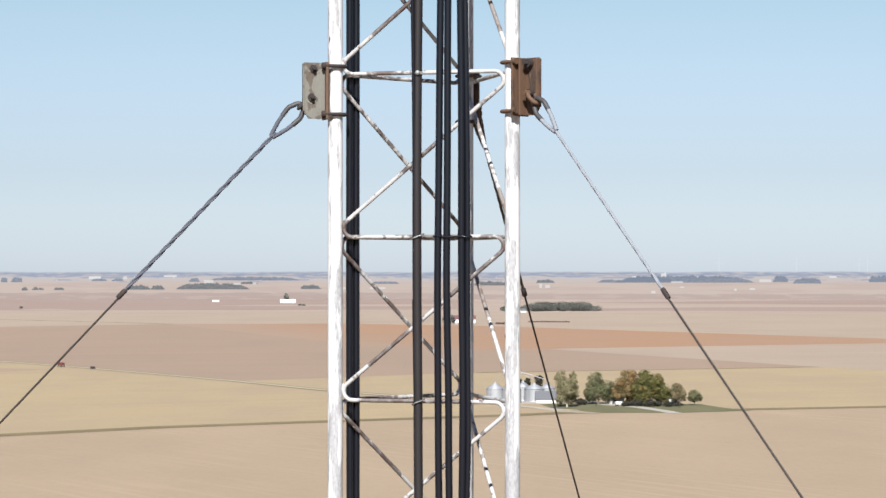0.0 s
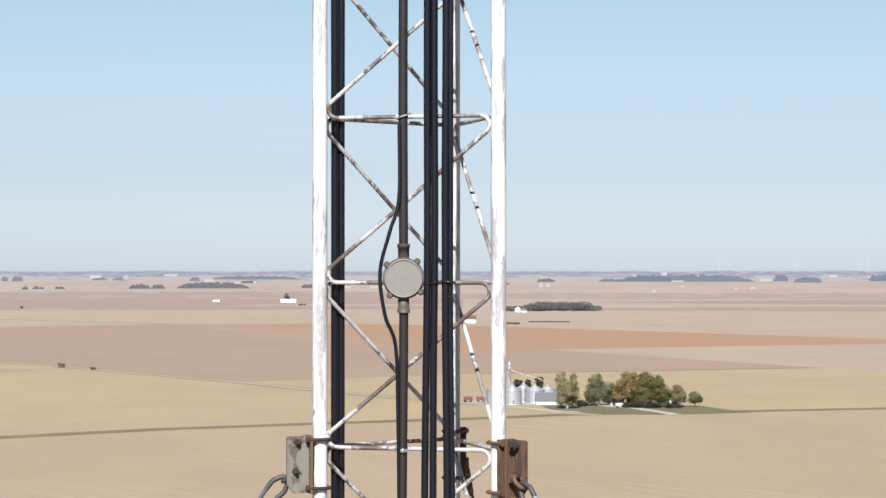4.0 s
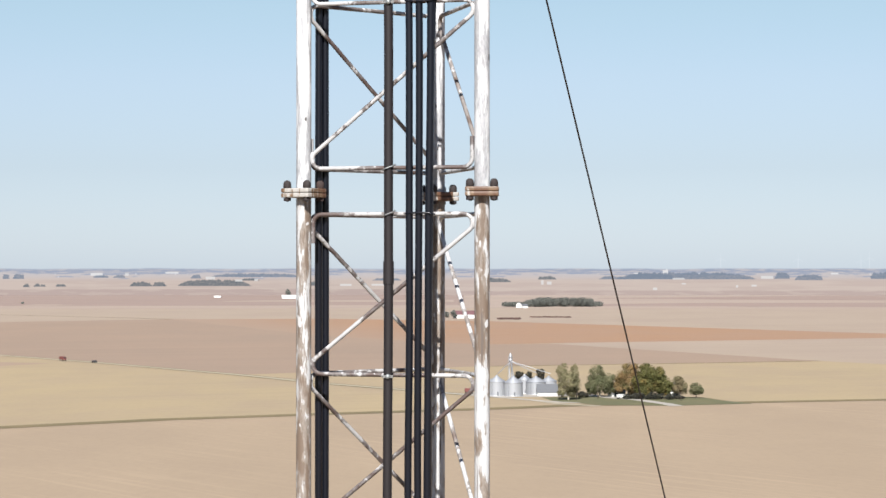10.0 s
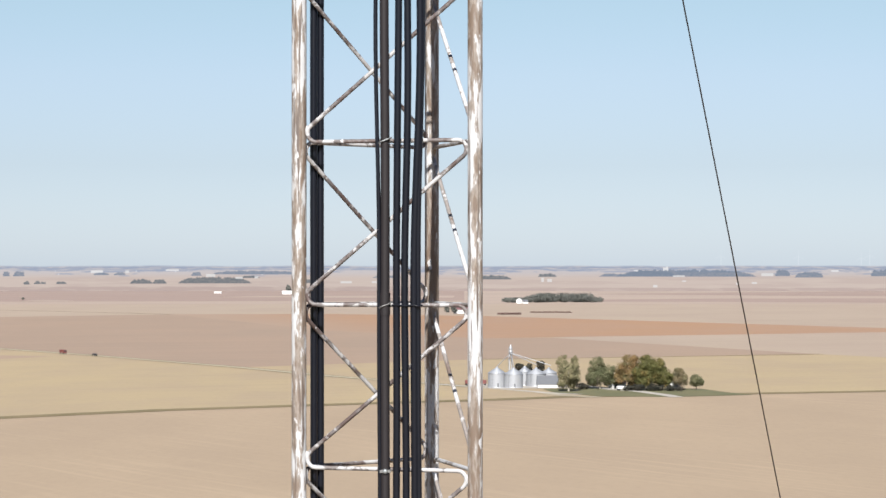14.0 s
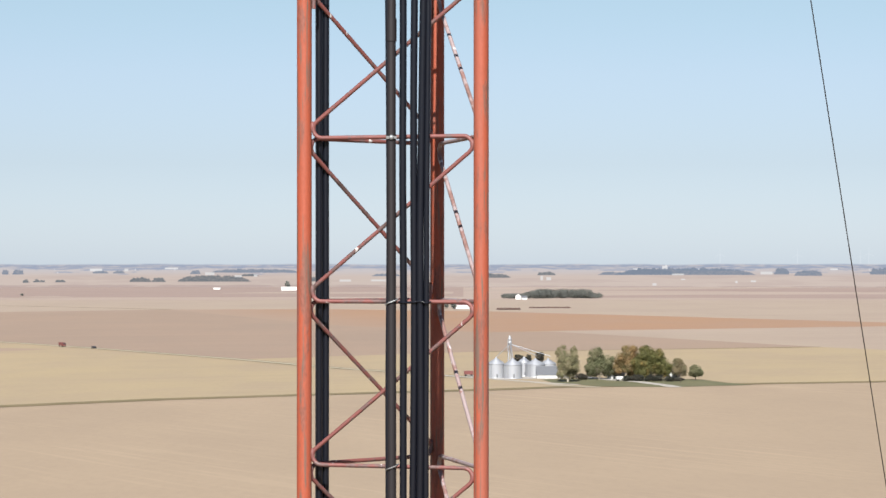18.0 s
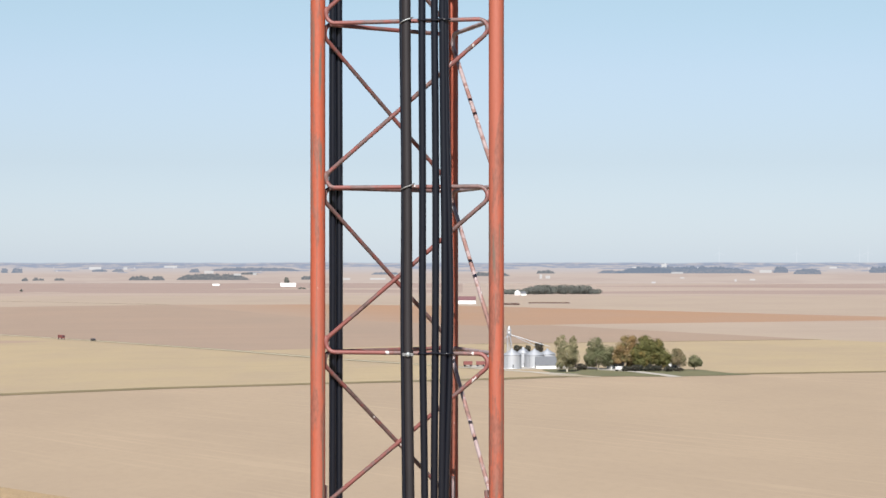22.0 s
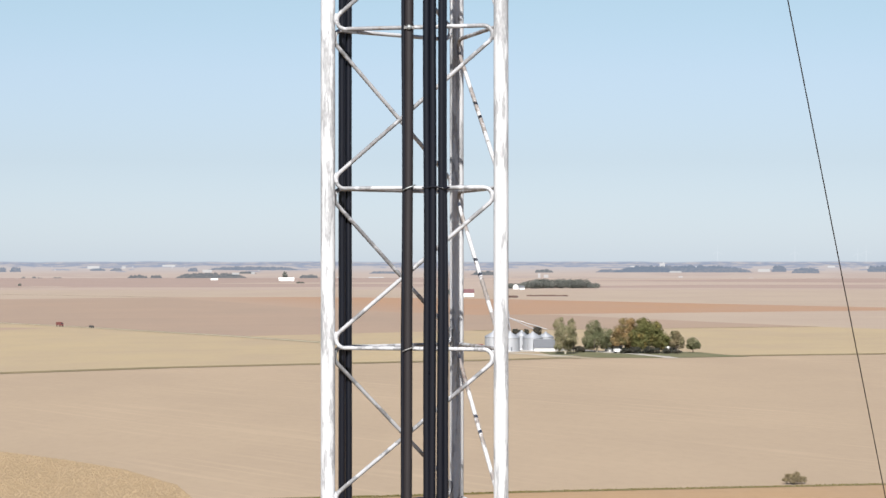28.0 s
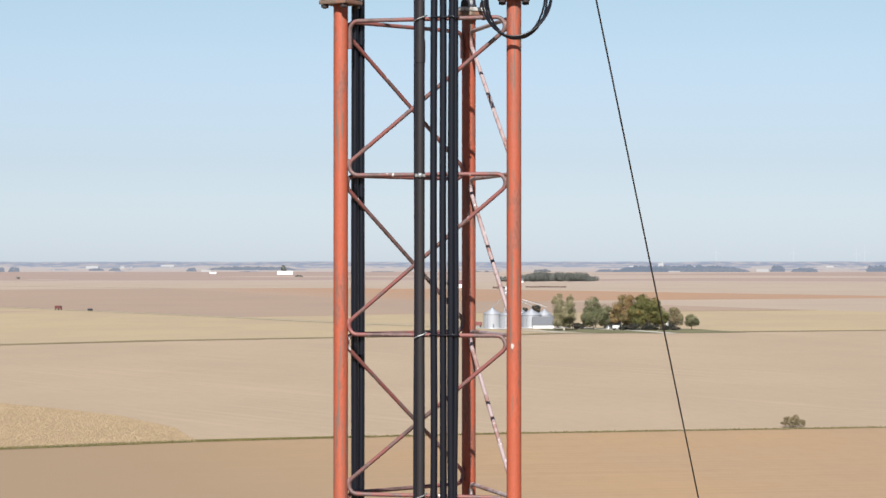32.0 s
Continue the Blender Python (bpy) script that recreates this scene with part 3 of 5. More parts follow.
sheet("corn_ground", [(-420, 800), (-170, 690), (-105, 611), (-86, 585), (-70, 559), (-54, 519), (-46, 479), (-80, 459), (-420, 270)], 0.06, CORN)
strip("ditch", GREEN1, 3.0, 12.0, 0.09, DITCH)
strip("near_ditch", NEARLINE, 0.6, 3.0, 0.09, GRASS)
strip("near_verge", [(-110, 440), (-80, 459), (-46, 479), (-34, 484), (-12, 491)], 0.4, 4.5, 0.10, GRASS)
strip("road", ROAD, 3.2, 3.2, 0.16, ROADWAY)
strip("road_verge", ROAD[:6], 5.6, -3.0, 0.13, GRASS)
strip("road_verge", ROAD[:6], -3.0, 5.4, 0.13, GRASS)
strip("field_edge", [(22, 1711), (123, 1751), (268, 1814)], 3, 3, 0.1, GRASS)
strip("field_track", [(-750, 3780), (-544, 3560), (-420, 3420), (-354, 3330)], 5, 5, 0.1, GRASS)
sheet("lawn", [(50, 1296), (54, 1262), (66, 1238), (76, 1222), (110, 1217), (150, 1237), (140, 1262), (132, 1296), (92, 1322)], 0.11, LAWN)
sheet("farmyard", [(12, 1352), (16, 1318), (30, 1300), (56, 1302), (72, 1322), (64, 1356)], 0.12, GRAVEL)
strip("farm_lane", [(72, 1334), (75, 1325), (86, 1289), (97, 1272), (108, 1233), (111, 1214)], 3.4, 3.4, 0.14, GRAVEL)



def far_place(u, dist):
    """A place on the gentle rise beyond 4.3 km: azimuth in thousandths, and the distance over level ground at which it would be seen."""
    k = (dist - 4300.0) / 2340.0
    r = 4300.0 + 660.0 * k
    return Vector((r * math.sin(u / 1000), r * math.cos(u / 1000), 60.0 * (1 - r / dist)))


def far_field(name, edge0, edge1, mat, lift=0.0, steps=12):
    """A field on the rise between two edges, each a line of (azimuth, distance) with as many points."""
    bm, rows = B(), []

    def fine(edge):
        out = []
        for (ua, da), (ub, db) in zip(edge, edge[1:]):
            n = max(1, round((ub - ua) / 8))
            out += [(ua + (ub - ua) * i / n, da + (db - da) * i / n) for i in range(n)]
        return out + [edge[-1]]

    for (u0, d0), (u1, d1) in zip(fine(edge0), fine(edge1)):
        rows.append([bm.verts.new(far_place(u0 + (u1 - u0) * i / steps, d0 + (d1 - d0) * i / steps) + Vector((0, 0, lift))) for i in range(steps + 1)])
    for a, b in zip(rows, rows[1:]):
        for i in range(steps):
            bm.faces.new((a[i], b[i], b[i + 1], a[i + 1]))
    return tagged(part(name, bm, mat), kind="structure")


FAR_PALE = soil("far_pale_stubble", (0.286, 0.232, 0.196), (0.264, 0.214, 0.183), 0.04, 70, 260)
FAR_ROSE = soil("far_rose_soil", (0.226, 0.172, 0.150), (0.240, 0.186, 0.162), 0.04, 70, 260)
full = [k * 2000 * math.pi / 96 for k in range(97)]
far_field("far_rise", [(u, 4300) for u in full], [(u, 6640) for u in full], FAR_PALE)
ROSE_U = (-700, -300, -172, -140, -100, -60, -42, -20, 8)
far_field("far_rose_field", list(zip(ROSE_U, (4560, 4590, 4625, 4635, 4620, 4630, 4650, 4640, 4700))), [(u, 6640) for u in ROSE_U], FAR_ROSE, 0.12)
far_field("far_pale_patch", [(-163, 4660), (-158, 4655), (-150, 4655), (-143, 4670)], [(-163, 4700), (-157, 4830), (-150, 4840), (-143, 4700)], FAR_PALE, 0.25)
far_field("far_pale_strip", [(-86, 5230), (-70, 5200), (-40, 5150), (4, 5120)], [(-86, 5300), (-70, 5420), (-40, 5480), (4, 5520)], FAR_PALE, 0.25)
STRIP_U = (38, 70, 100, 140, 176, 300, 700)
far_field("far_rose_strip", list(zip(STRIP_U, (4570, 4550, 4530, 4510, 4480, 4460, 4440))), list(zip(STRIP_U, (4740, 4880, 5000, 5060, 5100, 5150, 5200))), FAR_ROSE, 0.12)
far_field("far_rose_strip", [(60, 5800), (100, 5650), (140, 5550), (176, 5480), (400, 5400)], [(60, 5900), (100, 6150), (140, 6500), (176, 6630), (400, 6630)], FAR_ROSE, 0.12)
strip("farm_drive", [(-4, 1352), (10, 1328), (22, 1307), (36, 1284), (48, 1262), (57, 1249), (66, 1240)], 2.8, 2.8, 0.17, GRAVEL)

# ---- the mast ----
W, R0 = 0.61, 0.61 / math.sqrt(3)
ANG = {"left": 193.7, "right": 313.7, "back": 73.7}
F1, SEC = 65.4, 6.096          # top joint seen, length of a section
LEG_R, ROD_R = 0.0248, 0.0072
LEVELS = [0.071] + [0.596 + 0.542 * k for k in range(11)]   # cross bars below a joint


def leg_at(k, r=R0):
    return Vector((r * math.cos(radians(ANG[k])), r * math.sin(radians(ANG[k])), 0))


mast = thing("guyed_mast", "slim triangular steel lattice mast in worn orange and white bands", "mast")

SECTIONS = []                  # height of the upper joint, height of the lower joint, leg and brace paint
for s in range(-1, 10):
    top = F1 - SEC * s
    if s < 1:
        mats = (WHITE_TOP, ROD_WHITE) if s < 0 else (WHITE_WORN, ROD_WHITE)
    else:
        mats = (ORANGE, ROD_ORANGE) if ((s - 1) // 2) % 2 == 0 else (WHITE_LOW, ROD_LOW)
    SECTIONS.append((top, top - SEC, mats))
    if s == -1:
        SECTIONS[-1] = (top, top - SEC, (WHITE_TOP, ROD_WHITE))
BASE_Z = SECTIONS[-1][1]


def leg_mesh(length):
    bm = B()
    prof = [(LEG_R, -length + 0.016), (LEG_R, -length + 0.020), (LEG_R, -length * 0.75), (LEG_R, -length * 0.5), (LEG_R, -length * 0.25), (LEG_R, -0.020), (LEG_R, -0.016)]
    return lathe(bm, prof, 28)


def brace_mesh():
    """One bar bent to and fro between two legs, down a whole section: u across the face, v down."""
    a = leg_at("left")
    pts = [(0.033, LEVELS[0] + 0.095)]
    for k, v in enumerate(LEVELS):
        pts.append((0.033 if k == 0 else -0.024, v))
        pts.append((W + 0.024 if k < len(LEVELS) - 1 else W - 0.033, v))
    pts.append((W - 0.033, LEVELS[-1] - 0.10))
    line = fillet([(u, 0, -v) for u, v in pts], 0.030, 7)
    bm = tube(B(), line, ROD_R, 10)
    # weld beads where the bends meet the legs
    for k, v in enumerate(LEVELS[:-1]):
        bmesh.ops.create_icosphere(bm, subdivisions=2, radius=0.010, matrix=T((W - 0.029, 0, -v - 0.03)) @ Matrix.Diagonal((0.8, 0.8, 2.0, 1)))
        bmesh.ops.create_icosphere(bm, subdivisions=2, radius=0.010, matrix=T((0.029, 0, -LEVELS[k + 1] + 0.036)) @ Matrix.Diagonal((0.8, 0.8, 2.0, 1)))
    return smooth(bm)


FACES = (("left", "right"), ("right", "back"), ("back", "left"))
leg_data, brace_data = {}, {}
for top, low, (paint_leg, paint_rod) in SECTIONS:
    if paint_leg.name not in leg_data:
        leg_data[paint_leg.name] = mesh_of("leg", leg_mesh(SEC), paint_leg)
    if paint_rod.name not in brace_data:
        brace_data[paint_rod.name] = mesh_of("brace", brace_mesh(), paint_rod)
    for k in ANG:
        part("leg", leg_data[paint_leg.name], None, mast, "", T(leg_at(k) + Vector((0, 0, top))) @ RZ(ANG[k] + top * 37))
    for a, b in FACES:
        d = (leg_at(b) - leg_at(a))
        # braces between the right and back legs take a paler paint
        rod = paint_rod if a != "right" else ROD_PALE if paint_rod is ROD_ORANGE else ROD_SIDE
        if rod.name not in brace_data:
            brace_data[rod.name] = mesh_of("brace", brace_mesh(), rod)
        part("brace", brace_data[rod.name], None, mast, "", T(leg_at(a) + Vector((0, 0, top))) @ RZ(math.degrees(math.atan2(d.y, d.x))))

# bolted joints: a square plate on each leg end, its corners in and out, with four bolts
bm = box(B(), 0.109, 0.109, 0.0145, T((0, 0, 0.0080)) @ RZ(45), 0.004)
plate_l, plate_w, plate_o = mesh_of("flange_plate", bm.copy(), FLANGE_L), mesh_of("flange_plate", bm.copy(), FLANGE_W), mesh_of("flange_plate", bm, FLANGE_O)
bm = lathe(B(), [(0.0125, 0), (0.0135, 0.002), (0.0135, 0.014), (0.011, 0.021), (0.006, 0.025), (0.0, 0.026)], 10)
lathe(bm, [(0.006, -0.044), (0.0062, -0.0), ], 8)
lathe(bm, [(0.0125, -0.042), (0.0125, -0.032)], 6)
bolt_data = mesh_of("bolt", bm, BOLT)
for i, (top, low, (paint_leg, _)) in enumerate(SECTIONS):
    upper = SECTIONS[i - 1][2][0] if i else paint_leg
    for k in ANG:
        at = T(leg_at(k) + Vector((0, 0, top))) @ RZ(ANG[k])
        white = plate_l if top < 45 else plate_w
        lowp = part("flange_plate", plate_o if paint_leg is ORANGE else white, None, mast, "", at @ T((0, 0, -0.0158)))
        part("flange_plate", plate_o if upper is ORANGE and paint_leg is ORANGE else white, None, mast, "", at)
        for q in range(4):
            a = radians(90 * q)
            part("bolt", bolt_data, None, lowp, "", T((0.055 * math.cos(a), 0.055 * math.sin(a), 0.0315)))

# foot of the mast: a tapered stub on a concrete pier
bm = B()
for k in ANG:
    tube(bm, [leg_at(k) + Vector((0, 0, BASE_Z)), leg_at(k, 0.30) + Vector((0, 0, BASE_Z * 0.5)), leg_at(k, 0.07) + Vector((0, 0, 0.62))], LEG_R, 12)
for a, b in FACES:
    for z in np.linspace(1.2, BASE_Z - 0.3, 6):
        f = 0.07 + (0.30 - 0.07) * min(1, (z - 0.62) / (BASE_Z * 0.5 - 0.62))
        tube(bm, [leg_at(a, f) + Vector((0, 0, z)), leg_at(b, f) + Vector((0, 0, z))], ROD_R, 8)
part("tapered_foot", bm, ORANGE, mast)
part("pivot_plate", lathe(B(), [(0.14, 0.58), (0.14, 0.62), (0.05, 0.66)], 20), DULL_STEEL, mast)
CONCRETE = simple("concrete", (0.25, 0.24, 0.22), 0.9, 0, 0.15, 6, 0.004)
ob = part("concrete_pier", box(B(), 1.2, 1.2, 0.58, T((0, 0, 0.29)), 0.03), CONCRETE)
tagged(ob, "square concrete pier under the mast foot", "pier")


# ---- cables and conduit ----
def face_y(x):
    """The plane of the face between the left and the right leg."""
    return leg_at("left").y + (x - leg_at("left").x) * (leg_at("right").y - leg_at("left").y) / (leg_at("right").x - leg_at("left").x)


ZS = [72.0, 68.3, 67.0, 66.5, 65.8, 64.4, 63.8, 63.0, 62.2, 59.8, 58.3, 57.25, 56.2, 55.15, 54.1, 53.1, 52.1, 51.0, 50.0, 47.2, 44.2, 42.75, 41.7, 40.2, 37.0, 34.0, 4.5]
OFF = {   # distance from the left leg across the face, in hundredths of the bar spacing scale (1 = 1.86 mm)
    "conduit": [149, 149, 147, 149, 152, 150, 156, 154, 156, 157, 157, 158, 161, 157, 160, 165, 168, 168, 163, 150, 146, 151, 149, 148, 148, 146, 146],
    "a": [191, 191, 183, 185, 189, 186, 181, 180, 176, 178, 177, 178, 184, 185, 186, 190, 187, 186, 183, 182, 180, 178, 185, 186, 170, 170, 170],
    "b": [204, 204, 198, 202, 205, 203, 197, 195, 191, 198, 197, 194, 197, 208, 209, 207, 202, 202, 197, 194, 192, 197, 203, 203, 187, 187, 187],
    "c": [223, 223, 225, 228, 225, 218, 215, 217, 207, 218, 208, 207, 212, 221, 225, 219, 216, 215, 213, 208, 207, 214, 217, 218, 204, 203, 203],
    "d": [232, 232, 236, 237, 226, 223, 220, 222, 214, 225, 219, 218, 222, 226, 234, 226, 223, 221, 219, 214, 214, 219, 237, 238, 208, 209, 209],
    "thin": [143, 143, 143, 146, 150, 147, 141, 139, 146, 148, 150, 149, 151, 148, 151, 155, 158, 153, 152, 140, 137, 135, 137, 138, 139, 138, 138],
}


def run(key, r, lift, z0, z1, step=0.06, wob=0.0015, seed=0):
    pts, z = [], z0
    while z > z1:
        j = max(i for i in range(len(ZS)) if ZS[i] >= z or i == 0)
        j = min(j, len(ZS) - 2)
        f = min(1, max(0, (ZS[j] - z) / (ZS[j] - ZS[j + 1])))
        f = f * f * (3 - 2 * f)
        o = OFF[key][j] * (1 - f) + OFF[key][j + 1] * f
        x = leg_at("left").x + o * 0.00186
        x += wob * noise.noise((z * 1.3, seed * 7.1, 0)) * 2
        pts.append((x, face_y(x) - lift + wob * noise.noise((z * 1.1, seed * 3.7, 5)), z))
        if z == z1 + 1e-6:
            break
        z = max(z - (step if z > 33 or step < 0.02 else 0.5), z1 + 1e-6)
    return tube(B(), pts, r, 10)


conduit = thing("conduit", "weathered grey-brown steel conduit up the face of the mast", "conduit")
z = 71.22
while z > 4.6:
    low = max(z - 3.04, 4.5)
    part("pipe_length", run("conduit", 0.0152, 0.032, z - 0.004, low, 0.05, 0.0012), CONDUIT, conduit)
    if z < 70:
        part("coupling", run("conduit", 0.0176, 0.032, z + 0.035, z - 0.04, 0.01, 0.0012), CONDUIT, conduit)
    z -= 3.04
for key, r, lift, seed in (("a", 0.0120, 0.024, 1), ("b", 0.0120, 0.022, 2), ("c", 0.0122, 0.022, 3), ("d", 0.0095, 0.017, 4)):
    ob = part("coaxial_cable", run(key, r, lift, 71.9, 4.5, seed=seed, wob=0.003), CABLE)
    tagged(ob, "black jacketed coaxial cable strapped to the mast", "cable", "cable run on the face")
ob = part("coaxial_cable", run("thin", 0.0070, 0.036, 66.9, 4.5, seed=6, wob=0.003), CABLE)
tagged(ob, "thin black cable beside the conduit", "cable", "cable run on the face")
for dx, dy, seed in ((0.0452, 0.0735, 7), (0.0669, 0.0915, 8)):
    pts = []
    z = 71.9
    while z > 4.5:
        pts.append((leg_at("left").x + dx + 0.0022 * noise.noise((z * 0.9, seed, 1)), leg_at("left").y + dy + 0.002 * noise.noise((z, seed, 9)), z))
        z -= 0.08 if z > 33 else 0.6
    ob = part("coaxial_cable", tube(B(), pts, 0.0121, 10), CABLE)
    tagged(ob, "thick black coaxial cable beside a mast leg", "cable", "cable run by the leg")


# ---- guy wires ----
def bracket(k, z):
    """A guy clamp: a plate standing out from the leg, its backing plate and two clamping rods."""
    at = T(leg_at(k) + Vector((0, 0, z))) @ RZ(ANG[k])
    t = thing("guy_bracket", "rusty steel guy bracket clamped to a mast leg", "bracket", at, "guy brackets")
    left = k == "left" and z > 45
    face = DULL_STEEL if left else RUST
    # web with its lower outer corner cut off
    bm, outline = B(), [(0.034, 0.037), (0.109, 0.037), (0.109, -0.128), (0.092, -0.149), (0.034, -0.149)]
    fr, bk = [bm.verts.new((x, 0.007, q)) for x, q in outline], [bm.verts.new((x, 0.017, q)) for x, q in outline]
    bm.faces.new(fr), bm.faces.new(bk[::-1])
    for q in range(5):
        bm.faces.new((fr[q], bk[q], bk[(q + 1) % 5], fr[(q + 1) % 5]))
    bmesh.ops.recalc_face_normals(bm, faces=bm.faces)
    part("web_plate", bm, face, t)
    part("channel_flange", box(B(), 0.007, 0.036, 0.186, T((0.054, -0.006, -0.056)), 0.002), face, t)
    part("edge_lip", box(B(), 0.006, 0.022, 0.158, T((0.1095, 0.010, -0.045)), 0.002), face, t)
    part("backing_plate", box(B(), 0.010, 0.075, 0.19, T((0.034, 0, -0.056)), 0.002), RUST, t)
    for dz in (0.026, -0.134):
        bm = fillet([(0.050, -0.033, dz), (-0.034, -0.033, dz), (-0.034, 0.033, dz), (0.050, 0.033, dz)], 0.03, 6)
        bm = tube(B(), bm, 0.006, 8)
        for s in (-1, 1):
            lathe(bm, [(0.011, -0.006), (0.011, 0.006)], 6, T((0.046, 0.033 * s, dz)) @ Matrix.Rotation(radians(90), 4, "Y"))
        part("clamp_rod", bm, BOLT if left else RUST, t)
    for dx, dz in ((0.078, 0.018), (0.084, -0.078)):
        bm = lathe(B(), [(0.0135, -0.018), (0.0145, 0.018)], 6, T((dx, 0.006, dz)) @ Matrix.Rotation(radians(90), 4, "X"))
        lathe(bm, [(0.006, -0.032), (0.006, 0.034)], 8, T((dx, 0.006, dz)) @ Matrix.Rotation(radians(90), 4, "X"))
        part("bolt", bm, BOLT, t)
    return t


def guy(k, z, phi, slope, grip_mat, length=0.74, clip=0.0140, wire=None):
    bracket(k, z)
    d = Vector((math.cos(radians(phi)), math.sin(radians(phi)), 0))
    a = leg_at(k) + d * 0.088 + Vector((0, 0, z - 0.078))
    way = (d + Vector((0, 0, -slope))).normalized()
    side = d.cross(Vector((0, 0, 1))).normalized()
    t = thing("guy_wire", "steel guy wire with shackle and grip on a mast bracket", "guy wire", None, "guy wires")
    up = side.cross(way).normalized()
    # shackle
    bow = [a + side * 0.014 - way * 0.004, a + side * 0.018 + way * 0.025, a + side * 0.010 + way * 0.048, a - side * 0.010 + way * 0.048,
           a - side * 0.018 + way * 0.025, a - side * 0.014 - way * 0.004]
    bm = tube(B(), fillet(bow, 0.012, 5), 0.0075, 8)
    tube(bm, [a - side * 0.027, a + side * 0.027], 0.0085, 8)
    part("shackle", bm, RUST if k != "left" else DARK_STEEL, t)
    # thimble loop and the two legs of the grip that leave it
    s0 = a + way * 0.040
    near = [s0 + way * 0.064 + up * 0.023, s0 + way * 0.030 + up * 0.027, s0 - way * 0.006 + up * 0.012,
            s0 - way * 0.006 - up * 0.012, s0 + way * 0.030 - up * 0.027, s0 + way * 0.064 - up * 0.023]
    part("thimble", tube(B(), fillet(near, 0.03, 5), 0.0084 if z > 60 else 0.0070, 8), DARK_STEEL, t)
    for q in (1, -1):
        eye = [s0 + way * 0.058 + up * 0.0238 * q, s0 + way * 0.085 + up * 0.0195 * q, s0 + way * 0.112 + up * 0.0125 * q, s0 + way * 0.140 + up * 0.004 * q]
        part("grip_leg", tube(B(), eye, 0.0070 if z > 60 else 0.0058, 8), grip_mat, t)
    # grip: wires wound round the strand
    g0, g1 = s0 + way * 0.12, s0 + way * (0.12 + length)
    bm = B()
    for q in range(3):
        pts = []
        for i in range(90):
            f = i / 89
            w = 2 * math.pi * (f * length / 0.16 + q / 3)
            pts.append(g0.lerp(g1, f) + (up * math.cos(w) + side * math.sin(w)) * (0.0036 if k == "left" and z > 60 else 0.0020))
        tube(bm, pts, 0.0038, 7)
    part("grip", bm, grip_mat, t)
    part("grip_clip", tube(B(), [g1 - way * 0.020, g1 - way * 0.016, g1 + way * 0.016, g1 + way * 0.020], 0, 10, True, [0.007, clip, clip, 0.007]), BOLT, t)
    ground_r = (a.z - 0.25) / slope
    end = a + d * ground_r + Vector((0, 0, -slope * ground_r))
    pts = []
    for i in range(61):
        f = (i / 60) ** 1.7
        p = g0.lerp(end, f)
        pts.append(p - Vector((0, 0, 0.35 * f * (1 - f))))
    part("strand", tube(B(), pts, 0.0037, 8), wire or STRAND, t)
    ob = part("guy_anchor", tube(B(), [end + way * 0.5, end, end - way * 0.15], 0.02, 8), DULL_STEEL)
    tagged(ob, "steel guy anchor rod standing out of the soil", "anchor", "guy anchors")


ZA, ZB, ZC = 67.648, 52.712, 37.168
guy("left", ZA, 184.0, 1.055, GRIP_DARK, 0.74, 0.0088)
guy("right", ZA, 309.2, 1.031, GRIP_PALE, 0.74, 0.0082)
guy("back", ZA, 71.6, 1.063, STRAND, 0.74, 0.0100)
guy("left", ZB, 194.5, 0.830, GRIP, 0.74, 0.0068)
guy("right", ZB, 310.5, 0.820, GRIP, 0.74, 0.0068)
guy("back", ZB, 71.5, 0.865, STRAND, 0.74, 0.0070)
guy("left", ZC, 193.7, 1.136, GRIP, 0.78, 0.0062)
guy("right", ZC, 313.7, 1.184, GRIP, 0.78, 0.0062)
guy("back", ZC, 71.7, 1.143, STRAND, 0.70, 0.0062)


# ---- boxes on the conduit ----
def junction_box(x, z, r=0.066, ears=True):
    y = face_y(x) - 0.046
    at = T((x, y, z)) @ Matrix.Rotation(radians(90), 4, "X")      # local z faces the viewer's side
    t = thing("junction_box", "round grey cast-metal junction box on the mast conduit", "junction box", at, "junction boxes")
    bm = lathe(B(), [(r * 0.90, -0.035), (r * 1.03, -0.03), (r * 1.03, 0.008), (r * 1.01, 0.011)], 32)
    for q in range(4):
        a = radians(45 + 90 * q + 6)
        lathe(bm, [(0.011, -0.02), (0.011, 0.016), (0.007, 0.019)], 10, T((math.cos(a) * r * 1.07, math.sin(a) * r * 1.07, 0)))
    for s in (-1, 1):
        lathe(bm, [(0.0185, 0.0), (0.0185, 0.045), (0.021, 0.045), (0.021, 0.058)], 14,
              T((0, s * r * 0.82, -0.012)) @ Matrix.Rotation(radians(-90 * s), 4, "X"))
    part("box_body", bm, simple("box_edge", (0.060, 0.052, 0.044), 0.6, 0.2, 0.2, 60), t)
    bm = lathe(B(), [(r * 0.96, 0.010), (r * 0.96, 0.018), (r * 0.93, 0.0225), (r * 0.885, 0.0225), (r * 0.875, 0.0195), (r * 0.865, 0.0195), (r * 0.3, 0.0195), (0.0, 0.0195)], 36)
    lid = part("cover", bm, JBOX, t)
    bm = B()
    for q in range(7):
        box(bm, 0.006, 0.0045, 0.0008, T((-0.028 + q * 0.0094, -r * 0.05 - 0.004 * (q % 2), 0.0199)) @ RZ(8))
    part("cast_mark", bm, JBOX, lid)
    return t


junction_box(-0.064, 68.204)
junction_box(-0.068, 43.754)
junction_box(-0.064, 40.582, 0.064)


